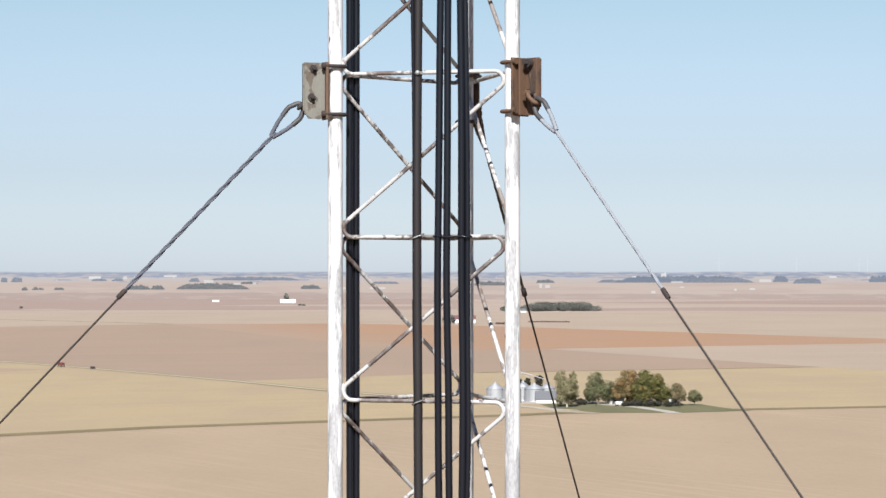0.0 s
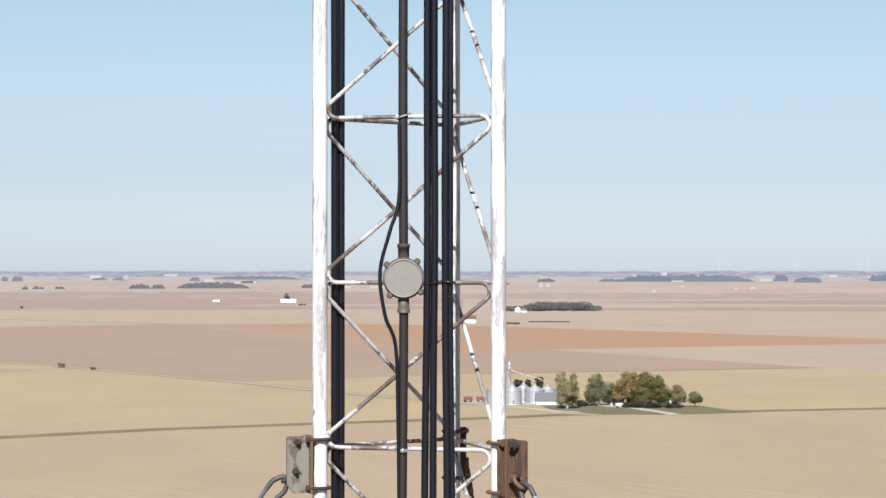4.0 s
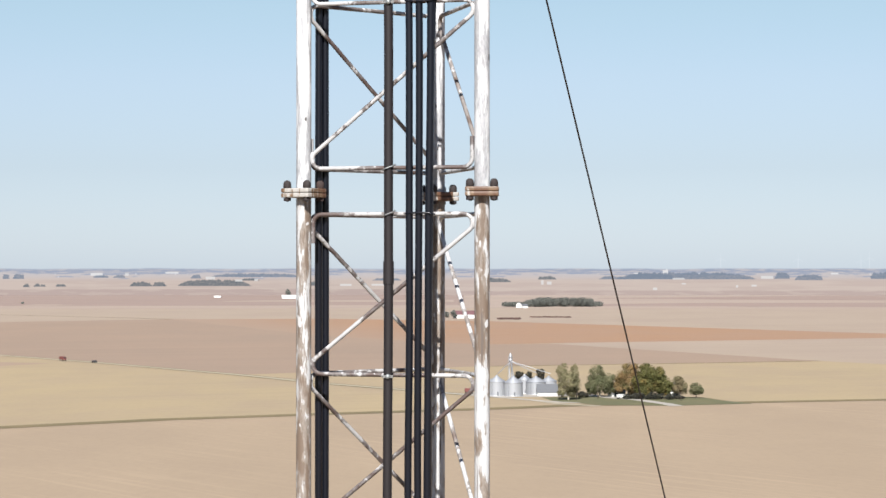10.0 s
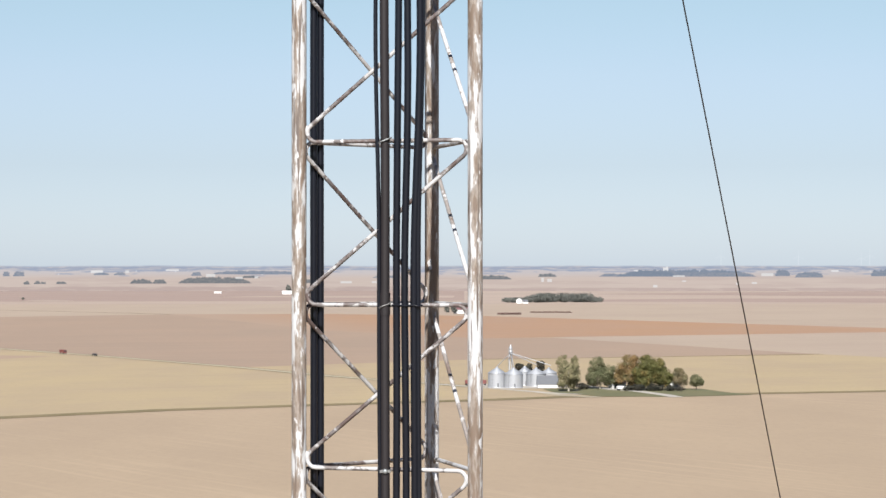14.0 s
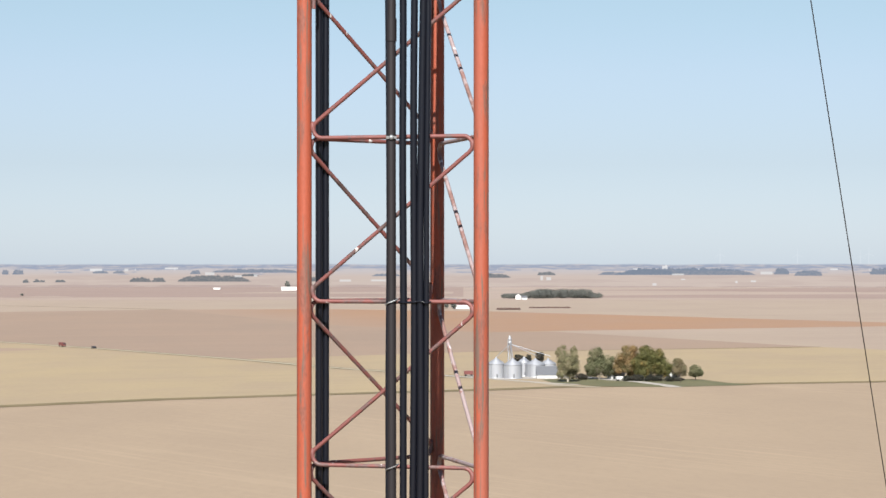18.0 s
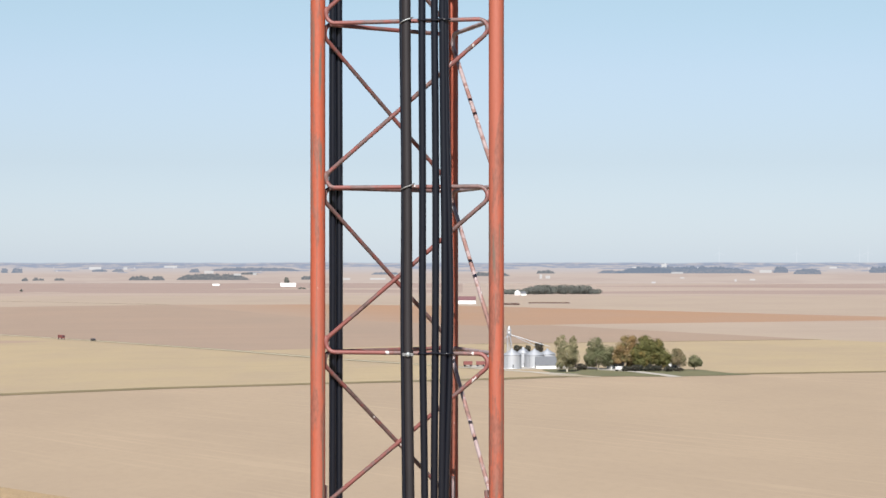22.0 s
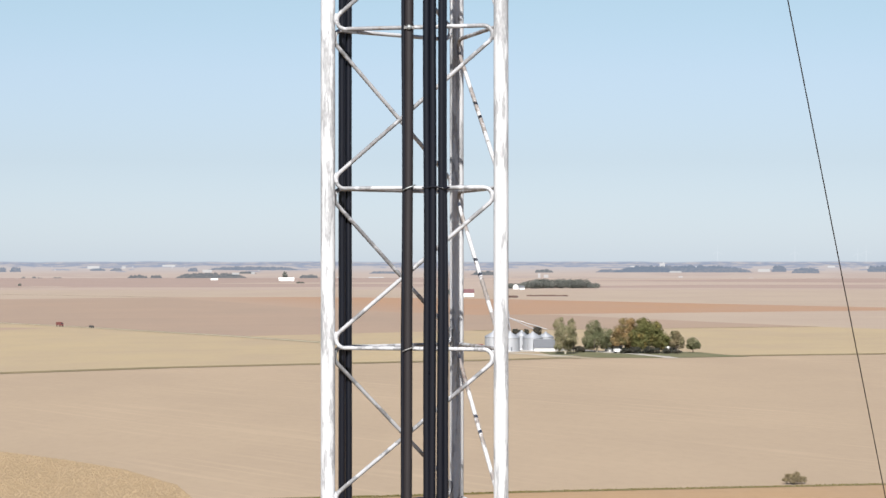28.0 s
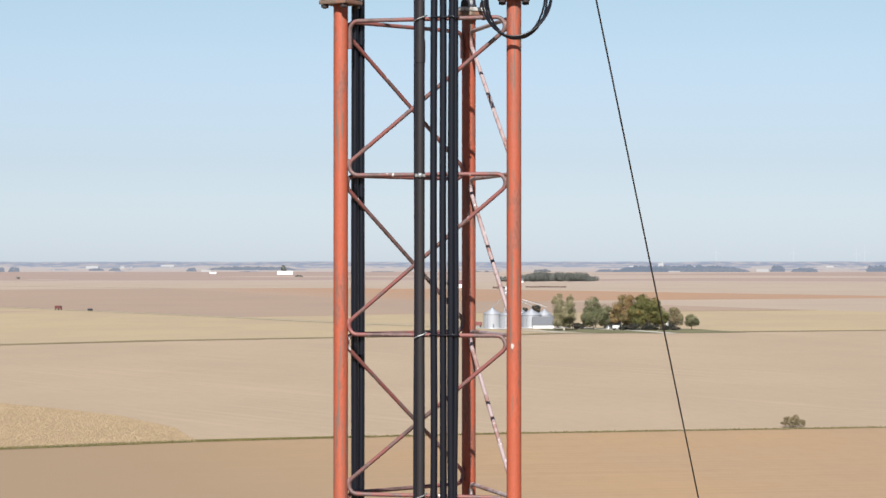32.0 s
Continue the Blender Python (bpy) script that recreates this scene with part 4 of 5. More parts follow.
def cable(pts, r, label="thin black cable looped on the mast", steps=10, group=""):
    """A hanging cable along a smooth curve through points."""
    P = [Vector(p) for p in pts]
    P = [P[0] * 2 - P[1]] + P + [P[-1] * 2 - P[-2]]
    out = []
    for i in range(1, len(P) - 2):
        a, b, c, d = P[i - 1:i + 3]
        for k in range(steps):
            f = k / steps
            out.append(0.5 * ((2 * b) + (c - a) * f + (2 * a - 5 * b + 4 * c - d) * f * f + (3 * b - a - 3 * c + d) * f ** 3))
    out.append(P[-2])
    ob = part("cable", tube(B(), out, r, 8), CABLE)
    return tagged(ob, label, "cable", group)


# a cable bows out round each of the two upper boxes
for x, z in ((-0.064, 68.204), (-0.068, 43.754)):
    y = face_y(x) - 0.055
    cable([(x - 0.014, y + 0.01, z + 0.50), (x - 0.015, y, z + 0.26), (x - 0.045, y - 0.01, z + 0.15), (x - 0.076, y - 0.012, z + 0.02), (x - 0.060, y - 0.01, z - 0.12),
           (x - 0.026, y, z - 0.22), (x - 0.018, y + 0.01, z - 0.45)] + ([(x - 0.014, y + 0.018, z - 0.85), (x - 0.012, y + 0.019, z - 1.32)] if z > 60 else []), 0.0062, "blue-black cable bowing round a junction box", group="bypass cables")

# straps that hold the conduit and the cables to the cross bars
strap_z = []
for top, low, mats in SECTIONS:
    for v in LEVELS:
        if 33.0 < top - v < 69.5:
            strap_z.append(top - v)


def offset_at(key, z):
    j = max(i for i in range(len(ZS) - 1) if ZS[i] >= z)
    f = (ZS[j] - z) / (ZS[j] - ZS[j + 1])
    f = f * f * (3 - 2 * f)
    return leg_at("left").x + (OFF[key][j] * (1 - f) + OFF[key][j + 1] * f) * 0.00186


rnd = random.Random(4)
bm_c = lathe(B(), [(0.0085, 0), (0.0085, 0.005), (0.005, 0.008), (0, 0.0085)], 14)
button = mesh_of("strap_button", bm_c, GALV)
for i, z in enumerate(strap_z):
    x = offset_at("conduit", z)
    y = face_y(x) - 0.032
    if i % 3 == 0:
        t = thing("conduit_clamp", "small galvanised clamp holding conduit to a cross bar", "clamp", T((x, y - 0.0150, z - 0.004)), "conduit clamps")
        part("strap_button", button, None, t, "", Matrix.Rotation(radians(90), 4, "X"))
        part("strap", box(B(), 0.036, 0.004, 0.010, T((0, 0.003, 0)), 0.001), TIE, t)
    else:
        tie = [(x - 0.020, y - 0.004, z - 0.010), (x - 0.010, y - 0.0185, z - 0.004), (x + 0.012, y - 0.0185, z + 0.004), (x + 0.022, y + 0.004, z + 0.010)]
        ob = part("wire_tie", tube(B(), fillet(tie, 0.006, 4), 0.0026, 6), GALV if i % 3 == 1 else TIE)
        tagged(ob, "twisted wire tie round the conduit", "wire tie", "wire ties")
    xs = [offset_at(q, z) for q in "abcd"]
    if i % 2 == 0:
        pts = [(xs[0] - 0.014, face_y(xs[0]) - 0.030, z)] + [(q, face_y(q) - 0.037, z + 0.004 * rnd.uniform(-1, 1)) for q in xs] + [(xs[3] + 0.014, face_y(xs[3]) - 0.026, z)]
        ob = part("cable_tie", tube(B(), pts, 0.0034, 6), CABLE)
        tagged(ob, "black cable tie round the coaxial bundle", "cable tie", "cable ties")


# ---- whip antenna on its side arm ----
YM = -0.31
arm = thing("antenna_mount", "galvanised pipe side-arm bracket clamped to an orange mast leg", "antenna mount", T((-0.002, YM, -0.008)))
part("leg_pipe", tube(B(), [(0.242, 0, 49.617), (0.242, 0, 48.975)], 0.0255, 18), MOUNT_PIPE, arm)
part("upper_arm", tube(B(), [(0.246, 0, 49.596), (0.53, 0, 49.590)], 0.0165, 14), MOUNT_PIPE, arm)
part("lower_arm", tube(B(), [(0.246, 0, 49.080), (0.548, 0, 49.062)], 0.0165, 14), MOUNT_PIPE, arm)
part("mounting_pipe", tube(B(), [(0.548, 0, 49.690), (0.548, 0, 49.030)], 0.0255, 18), MOUNT_PIPE, arm)
part("pipe_cap", lathe(B(), [(0.024, 49.690), (0.018, 49.696), (0.0, 49.697)], 16, T((0.548, 0, 0))), BOLT, arm)
for z in (49.560, 49.050):
    bm = tube(B(), fillet([(0.185, 0.03, z), (0.20, -0.034, z), (0.27, -0.034, z), (0.275, 0.075, z)], 0.02, 5), 0.006, 8)
    part("u_bolt", bm, GALV, arm)
    part("saddle", box(B(), 0.090, 0.012, 0.022, T((0.236, 0.032, z)), 0.002), GALV, arm)
part("pipe_rust_sleeve", tube(B(), [(0.548, 0, 49.688), (0.548, 0, 49.640)], 0.0262, 18), CLAMP_CAST, arm, "rusty pipe end")
for z in (49.632, 49.526):
    # two cast jaws, the front one over the whip's foot, drawn together by long bolts
    c = part("pipe_clamp", box(B(), 0.168, 0.020, 0.030, T((0.570, -0.074, z)), 0.004), CLAMP_CAST, arm)
    for ex, ew in ((0.500, 0.036), (0.646, 0.034)):
        part("clamp_end", box(B(), ew, 0.050, 0.040, T((ex, -0.056, z + 0.002)), 0.005), CLAMP_CAST, c)
    part("clamp_ridge", box(B(), 0.050, 0.012, 0.018, T((0.556, -0.086, z + 0.006)), 0.004), RUST, c)
    part("clamp_jaw", box(B(), 0.165, 0.018, 0.034, T((0.572, 0.034, z)), 0.004), RUST, c)
    for dx in (0.502, 0.645):
        part("clamp_bolt", tube(B(), [(dx, -0.092, z), (dx, 0.062, z)], 0.007, 8), BOLT, c)
        part("clamp_nut", lathe(B(), [(0.0115, -0.007), (0.0115, 0.007)], 6, T((dx, -0.088, z)) @ Matrix.Rotation(radians(90), 4, "X")), BOLT, c)
    part("through_bolt", tube(B(), [(0.500, -0.060, z - 0.004), (0.708, -0.056, z - 0.008)], 0.0066, 8), DARK_STEEL, c)
whip = thing("whip_antenna", "tall white fibreglass whip antenna on a side-arm mount", "antenna", T((-0.004, YM - 0.045, -0.011)))
part("mast_tube", tube(B(), [(0.600, 0, 49.72), (0.582, 0, 50.4), (0.569, 0, 51.0), (0.562, 0, 51.68), (0.561, 0, 51.713)], 0, 14, True, [0.0118, 0.0110, 0.0102, 0.0088, 0.0088]), WHIP, whip)
part("tip_cap", lathe(B(), [(0.0085, 51.713), (0.0085, 51.725), (0.003, 51.729)], 10, T((0.561, 0, 0))), SILVER, whip)
for dx in (-0.007, 0.007):
    part("tip_prong", tube(B(), [(0.561 + dx * 0.8, 0, 51.722), (0.561 + dx, 0, 51.760)], 0.0016, 6), SILVER, whip)
part("base_tube", tube(B(), [(0.604, 0, 49.412), (0.600, 0, 49.738)], 0.0165, 16), BASE_TUBE, whip)
part("collar", lathe(B(), [(0.0185, 49.728), (0.0185, 49.742), (0.013, 49.746)], 16, T((0.600, 0, 0))), DARK_STEEL, whip)
part("connector", tube(B(), [(0.606, 0, 49.345), (0.606, 0, 49.41)], 0.011, 12), BOLT, whip)
for a, ln, rise, mat in ((178, 0.150, 0.01, BASE_TUBE), (330, 0.090, 0.10, GALV), (20, 0.085, -0.32, GALV), (120, 0.10, 0.0, BASE_TUBE)):
    d = Vector((math.cos(radians(a)), math.sin(radians(a)), rise))
    part("ground_radial", tube(B(), [Vector((0.600, 0, 49.712)), Vector((0.600, 0, 49.712)) + d * ln], 0, 8, True, [0.0035, 0.0055]), mat, whip)
cable([(0.598, YM - 0.045, 49.34), (0.588, YM - 0.045, 49.225), (0.570, YM - 0.05, 49.123), (0.50, YM - 0.06, 49.004), (0.336, YM - 0.06, 48.949), (0.208, YM - 0.04, 48.995),
       (0.117, YM + 0.06, 49.141), (0.098, YM + 0.075, 49.378), (0.095, YM + 0.085, 49.46)], 0.0085, "black feed cable hanging from the whip antenna")


# ---- panel antennas, coils and beacons below the fifth joint ----
def panel(x_top, z_top, x_low, z_low, y, leg, flip):
    t = thing("panel_antenna", "narrow white panel antenna on a short bracket beside a mast leg", "antenna", None, "panel antennas")
    a, b = Vector((x_low, y, z_low)), Vector((x_top, y, z_top))
    d = (b - a).normalized()
    bm = B()
    m = Matrix.Translation((a + b) / 2) @ d.to_track_quat("Z", "Y").to_matrix().to_4x4()
    box(bm, 0.040, 0.034, (b - a).length, m, 0.011)
    part("radome", bm, RADOME, t)
    part("end_cap", lathe(B(), [(0.017, -0.012), (0.018, 0.0)], 14, T(a)), WHITE_METAL, t)
    c = leg_at(leg)
    zc = (z_top + z_low) / 2 - 0.015
    s = 1 if x_top > 0 else -1
    part("bracket_arm", box(B(), abs(c.x - a.x) * 0.9, 0.030, 0.034, T(((c.x + a.x) / 2, y + 0.012, zc)), 0.006), WHITE_METAL, t)
    part("bracket_block", box(B(), 0.050, 0.040, 0.050, T((c.x + s * 0.036, y + 0.012, zc)), 0.008), WHITE_METAL, t)
    bm = tube(B(), fillet([(c.x + s * 0.03, c.y - 0.03, zc), (c.x - s * 0.030, c.y - 0.03, zc), (c.x - s * 0.030, c.y + 0.03, zc), (c.x + s * 0.03, c.y + 0.03, zc)], 0.026, 6), 0.006, 8)
    part("band_clamp", bm, SILVER, t)
    return t


panel(-0.430, 41.705, -0.443, 41.256, -0.10, "left", False)
panel(0.335, 41.680, 0.347, 41.228, -0.27, "right", True)
cable([(-0.443, -0.10, 41.25), (-0.440, -0.105, 41.20), (-0.400, -0.11, 41.155), (-0.355, -0.12, 41.125), (-0.30, -0.14, 41.10)], 0.0050, "thin black antenna lead", group="antenna leads")
cable([(0.347, -0.27, 41.22), (0.343, -0.275, 41.18), (0.31, -0.28, 41.12), (0.26, -0.285, 41.09), (0.20, -0.28, 41.085)], 0.0050, "thin black antenna lead", group="antenna leads")


def coil(x, y, z, rx, rz, turns, r, seed, lean=0.0):
    """Slack cable wound into a hanging ring."""
    pts, q = [], random.Random(seed)
    n = 30
    jit = [(q.uniform(-0.012, 0.009), q.uniform(-0.012, 0.009)) for _ in range(turns + 1)]
    ph, amp = q.uniform(0, 6.28), q.uniform(0.03, 0.06)
    for i in range(turns * n + 1):
        a = 2 * math.pi * i / n
        k = i / n
        j0, j1 = jit[int(k) % (turns + 1)], jit[(int(k) + 1) % (turns + 1)]
        f = k % 1
        dx, dz = j0[0] * (1 - f) + j1[0] * f, j0[1] * (1 - f) + j1[1] * f
        w = 1 + amp * math.sin(2 * a + ph + k) + 0.4 * amp * math.sin(3 * a + 2 * ph)
        pts.append((x + (rx + dx) * w * math.cos(a) + lean * math.sin(a), y - 0.014 * k / turns, z + (rz + dz) * w * math.sin(a) + dz))
    ob = part("cable_coil", tube(B(), pts, r, 7), CABLE)
    return tagged(ob, "coil of slack black cable tied to the mast", "cable coil", "cable coils")


coil(-0.253, -0.155, 41.169, 0.107, 0.096, 3, 0.0050, 1)
coil(0.055, -0.275, 41.195, 0.088, 0.098, 3, 0.0050, 2)
coil(0.150, -0.285, 41.19, 0.085, 0.110, 2, 0.0050, 3)
coil(0.250, -0.305, 34.910, 0.108, 0.134, 4, 0.0036, 4)


def upper_beacon(x, y, z, leg):
    """A small red marker light under a clear cap on an angle arm."""
    t = thing("marker_light", "red marker light with clear cap on a metal arm", "beacon light", T((x, y, z)), "marker lights")
    part("lens", lathe(B(), [(0.042, 0.0), (0.045, 0.004), (0.0405, 0.010), (0.0405, 0.030), (0.0395, 0.050), (0.0400, 0.062), (0.0440, 0.065), (0.0440, 0.070), (0.038, 0.075), (0.024, 0.078)], 28), RED_LENS, t)
    part("clear_cap", lathe(B(), [(0.024, 0.077), (0.026, 0.094), (0.021, 0.110), (0.010, 0.117), (0.003, 0.119), (0.003, 0.1172), (0.009, 0.1152), (0.0195, 0.109), (0.0242, 0.094), (0.0222, 0.077)], 20), CLEAR, t)
    part("bulb", lathe(B(), [(0.008, 0.078), (0.009, 0.086), (0.004, 0.092)], 10), SILVER, t)
    part("flange_ring", lathe(B(), [(0.057, -0.014), (0.059, -0.006), (0.057, 0.001), (0.042, 0.005)], 28), SILVER, t)
    part("base", lathe(B(), [(0.030, -0.066), (0.046, -0.062), (0.050, -0.050), (0.052, -0.012)], 24), SILVER, t)
    ring = t.children[-2]
    for q in range(6):
        a = radians(30 + 60 * q)
        part("screw", lathe(B(), [(0.006, 0.0), (0.006, 0.006), (0.003, 0.008)], 8, T((0.051 * math.cos(a), 0.051 * math.sin(a), -0.002))), DULL_STEEL, ring)
    part("cable_gland", tube(B(), [(0.026 * (1 if x < 0 else -1), -0.034, -0.046), (0.056 * (1 if x < 0 else -1), -0.040, -0.046)], 0.010, 10), DULL_STEEL, t)
    part("stem", tube(B(), [(0, 0, -0.150), (0, 0, -0.06)], 0.0145, 14), SILVER, t)
    if x > 0:
        part("drop_pipe", tube(B(), [(0.004, 0.03, -0.14), (0.004, 0.03, -0.27)], 0.009, 10), CABLE, t)
    c = leg_at(leg)
    dx = c.x - x
    part("arm", tube(B(), [(-0.02 * (1 if dx > 0 else -1), 0, -0.094), (dx, c.y - y - 0.03, -0.094)], 0.0065, 8), SILVER, t)
    part("side_pipe", tube(B(), [(0, 0, -0.045), (dx * 0.55, 0, -0.050)], 0.0135, 12), SILVER, t)
    part("leg_strap", box(B(), 0.014, 0.012, 0.13, T((dx * (0.86 if x > 0 else 0.72), c.y - y - 0.036, -0.03)), 0.002), SILVER if x > 0 else DARK_STEEL, t)
    part("stem_collar", lathe(B(), [(0.021, -0.098), (0.024, -0.094), (0.024, -0.088), (0.019, -0.084)], 16), SILVER, t)
    for zz in (0.045, -0.12):
        part("strap_band", tube(B(), fillet([(dx - 0.032, c.y - y + 0.02, zz), (dx - 0.032, c.y - y - 0.032, zz), (dx + 0.032, c.y - y - 0.032, zz), (dx + 0.032, c.y - y + 0.02, zz)], 0.02, 4), 0.0055, 6), SILVER, t)
    return t


def lower_beacon(x, y, z):
    """A domed deep-red obstruction lamp in an orange housing."""
    t = thing("obstruction_lamp", "deep red domed obstruction lamp in an orange housing", "beacon light", T((x, y, z)), "obstruction lamps")
    part("dome", lathe(B(), [(0.046, 0.0), (0.048, 0.004), (0.046, 0.012), (0.0465, 0.026), (0.044, 0.050), (0.045, 0.057), (0.040, 0.088), (0.034, 0.104), (0.024, 0.113), (0.010, 0.118), (0.0, 0.119)], 30), DEEP_LENS, t)
    part("lamp_core", lathe(B(), [(0.014, 0.0), (0.016, 0.03), (0.02, 0.05), (0.012, 0.075), (0.0, 0.08)], 14), RADOME, t)
    part("rim", lathe(B(), [(0.058, -0.020), (0.062, -0.016), (0.062, -0.006), (0.056, 0.002), (0.043, 0.004)], 30), BEACON_ORANGE, t)
    part("housing", lathe(B(), [(0.0, -0.098), (0.024, -0.096), (0.038, -0.086), (0.046, -0.066), (0.050, -0.035), (0.058, -0.020)], 28), BEACON_ORANGE, t)
    s = 1 if x < 0 else -1
    part("pipe_boss", tube(B(), [(0, 0, -0.066), (s * 0.072, 0, -0.064)], 0.021, 14), BEACON_ORANGE, t)
    c = part("clasp", box(B(), 0.024, 0.016, 0.052, T((0.0, -0.060, -0.026)), 0.005), BOLT, t)
    part("clasp_hook", tube(B(), fillet([(-0.010, -0.062, 0.012), (-0.013, -0.074, -0.004), (0.013, -0.074, -0.004), (0.010, -0.062, 0.012)], 0.006, 4), 0.0035, 6), DULL_STEEL, c)
    part("clasp_pin", tube(B(), [(-0.02, -0.064, -0.012), (0.02, -0.064, -0.012)], 0.005, 8), SILVER, c)
    part("hinge", box(B(), 0.014, 0.02, 0.03, T((-s * 0.064, 0.0, -0.014)), 0.002), DULL_STEEL, t)
    part("drop_rod", tube(B(), [(-s * 0.068, 0.0, -0.012), (-s * 0.070, 0.0, -0.075)], 0.003, 6), SILVER, t)
    return t


upper_beacon(-0.486, -0.16, 40.885, "left")
upper_beacon(0.422, -0.24, 40.892, "right")
lower_beacon(-0.487, -0.17, 40.640)
lower_beacon(0.367, -0.26, 40.648)
ob = part("cross_pipe", tube(B(), [(-0.42, -0.17, 40.582), (-0.13, -0.20, 40.580), (0.30, -0.255, 40.583)], 0.0105, 12), CONDUIT)
tagged(ob, "thin dark pipe carrying wires between the obstruction lamps", "pipe")
for x in (-0.36, -0.27, -0.17, 0.19, 0.25):
    yc = -0.17 - (x + 0.42) * 0.1034 if x < -0.13 else -0.20 - (x + 0.13) * 0.128
    ob = part("pipe_coupling", tube(B(), [(x - 0.012, yc, 40.581), (x + 0.012, yc, 40.581)], 0.0135, 12), SILVER)
    tagged(ob, "short metal coupling on the lamp pipe", "pipe fitting", "pipe couplings")
yb = -0.26
for z in (40.632, 40.468):
    c = leg_at("left")
    ring = [(c.x + 0.0275 * math.cos(a), c.y + 0.0275 * math.sin(a), z + 0.004 * math.sin(a + 1)) for a in (2 * math.pi * k / 24 for k in range(25))]
    ob = part("hose_clamp", tube(B(), ring, 0.0032, 6), SILVER)
    tagged(ob, "thin steel band clamp round a white mast leg", "clamp", "band clamps")
cable([(-0.425, -0.17, 40.56), (-0.40, -0.16, 40.53), (-0.36, -0.15, 40.50)], 0.0062)
cable([(0.395, -0.28, 40.56), (0.36, -0.29, 40.53), (0.30, -0.285, 40.512), (0.26, -0.28, 40.515)], 0.0070)
cable([(-0.43, -0.17, 40.845), (-0.385, -0.165, 40.83), (-0.345, -0.15, 40.78), (-0.325, -0.14, 40.72)], 0.0062)
cable([(-0.30, -0.10, 40.70), (-0.24, -0.14, 40.78), (-0.14, -0.18, 40.84), (-0.085, -0.20, 40.91), (-0.075, -0.215, 40.95)], 0.0062)
cable([(0.12, -0.19, 40.82), (0.07, -0.23, 40.835), (0.02, yb, 40.82), (-0.03, yb, 40.79), (-0.085, yb, 40.745), (-0.135, yb, 40.68), (-0.148, yb, 40.60), (-0.125, yb, 40.47), (-0.095, yb, 40.37), (-0.080, yb, 40.31)], 0.0062)
cable([(0.03, -0.19, 40.80), (0.10, -0.26, 40.805), (0.16, -0.28, 40.76), (0.195, -0.28, 40.66), (0.205, -0.28, 40.50), (0.190, -0.28, 40.33), (0.150, -0.27, 40.23), (0.11, -0.26, 40.18)], 0.0062)
cable([(0.04, -0.18, 40.61), (0.10, -0.25, 40.60), (0.165, -0.27, 40.58), (0.205, -0.28, 40.51), (0.208, -0.28, 40.36), (0.165, -0.27, 40.22), (0.06, -0.25, 40.135), (-0.05, -0.235, 40.115),
       (-0.16, -0.20, 40.135), (-0.255, -0.17, 40.22), (-0.305, -0.15, 40.36), (-0.315, -0.13, 40.50)], 0.0062)
cable([(-0.315, -0.13, 40.52), (-0.300, -0.15, 40.30), (-0.235, -0.18, 40.17), (-0.13, -0.21, 40.110), (0.02, -0.24, 40.125), (0.12, -0.26, 40.19)], 0.0055)
cable([(0.08, -0.19, 40.80), (0.13, -0.26, 40.80), (0.17, -0.268, 40.822), (0.215, -0.275, 40.828)], 0.0075)
cable([(-0.30, -0.12, 40.55), (-0.245, -0.16, 40.545), (-0.19, -0.19, 40.525), (-0.12, -0.21, 40.525)], 0.0058)
bm = B()
for a, b in (((-0.078, 40.300), (-0.050, 40.316)), ((-0.050, 40.316), (-0.026, 40.322)), ((-0.026, 40.322), (-0.010, 40.314))):
    mid, run_x = Vector(((a[0] + b[0]) / 2, -0.255, (a[1] + b[1]) / 2)), Vector((b[0] - a[0], 0, b[1] - a[1]))
    box(bm, run_x.length + 0.004, 0.006, 0.030, T(mid) @ Matrix.Rotation(-math.atan2(run_x.z, run_x.x), 4, "Y"), 0.002)
ob = part("cable_plate", bm, CABLE)
tagged(ob, "bent black saddle strap holding looped cables to the conduit", "plate")


# ---- dish ----
dish = thing("dish_antenna", "white microwave dish antenna on a bracket by a mast leg", "dish antenna",
             T((0.490, -0.30, 35.222)) @ RZ(0) @ Matrix.Rotation(radians(90), 4, "Y"))
RD = 0.222
prof = [(0.040, -0.160), (0.070, -0.153), (0.120, -0.126), (0.170, -0.098), (0.204, -0.076), (0.213, -0.060), (0.215, -0.030), (RD, -0.026), (RD, 0.0), (RD - 0.006, 0.003)]
part("reflector", lathe(B(), prof, 56), RADOME, dish)
part("radome_cover", lathe(B(), [(RD - 0.006, 0.0032), (RD * 0.92, 0.016), (RD * 0.75, 0.033), (RD * 0.5, 0.046), (RD * 0.25, 0.051), (0.0, 0.053)], 56), RADOME, dish)
part("hub", lathe(B(), [(0.045, -0.200), (0.050, -0.160)], 24), WHITE_METAL, dish)
mount = thing("dish_bracket", "white bracket clamping the dish to a mast leg", "bracket", T((0, 0, 35.2)))
part("plate", box(B(), 0.016, 0.075, 0.12, T((0.325, -0.30, 0.01)), 0.003), WHITE_METAL, mount)
part("arm", box(B(), 0.10, 0.028, 0.050, T((0.285, -0.29, 0.012)), 0.004), WHITE_METAL, mount)
part("clamp_block", box(B(), 0.070, 0.060, 0.060, T((0.245, -0.300, 0.0)), 0.006), WHITE_METAL, mount)
for dz in (0.018, -0.018):
    part("clamp_bolt", tube(B(), [(0.150, -0.318, dz), (0.275, -0.326, dz)], 0.006, 8), RUST, mount)
part("adjuster", tube(B(), [(0.30, -0.33, 0.06), (0.37, -0.33, -0.05)], 0.007, 8), SILVER, mount)
cable([(0.345, -0.300, 35.175), (0.334, -0.308, 35.130), (0.305, -0.315, 35.085), (0.262, -0.318, 35.050), (0.205, -0.312, 35.015)], 0.0036)


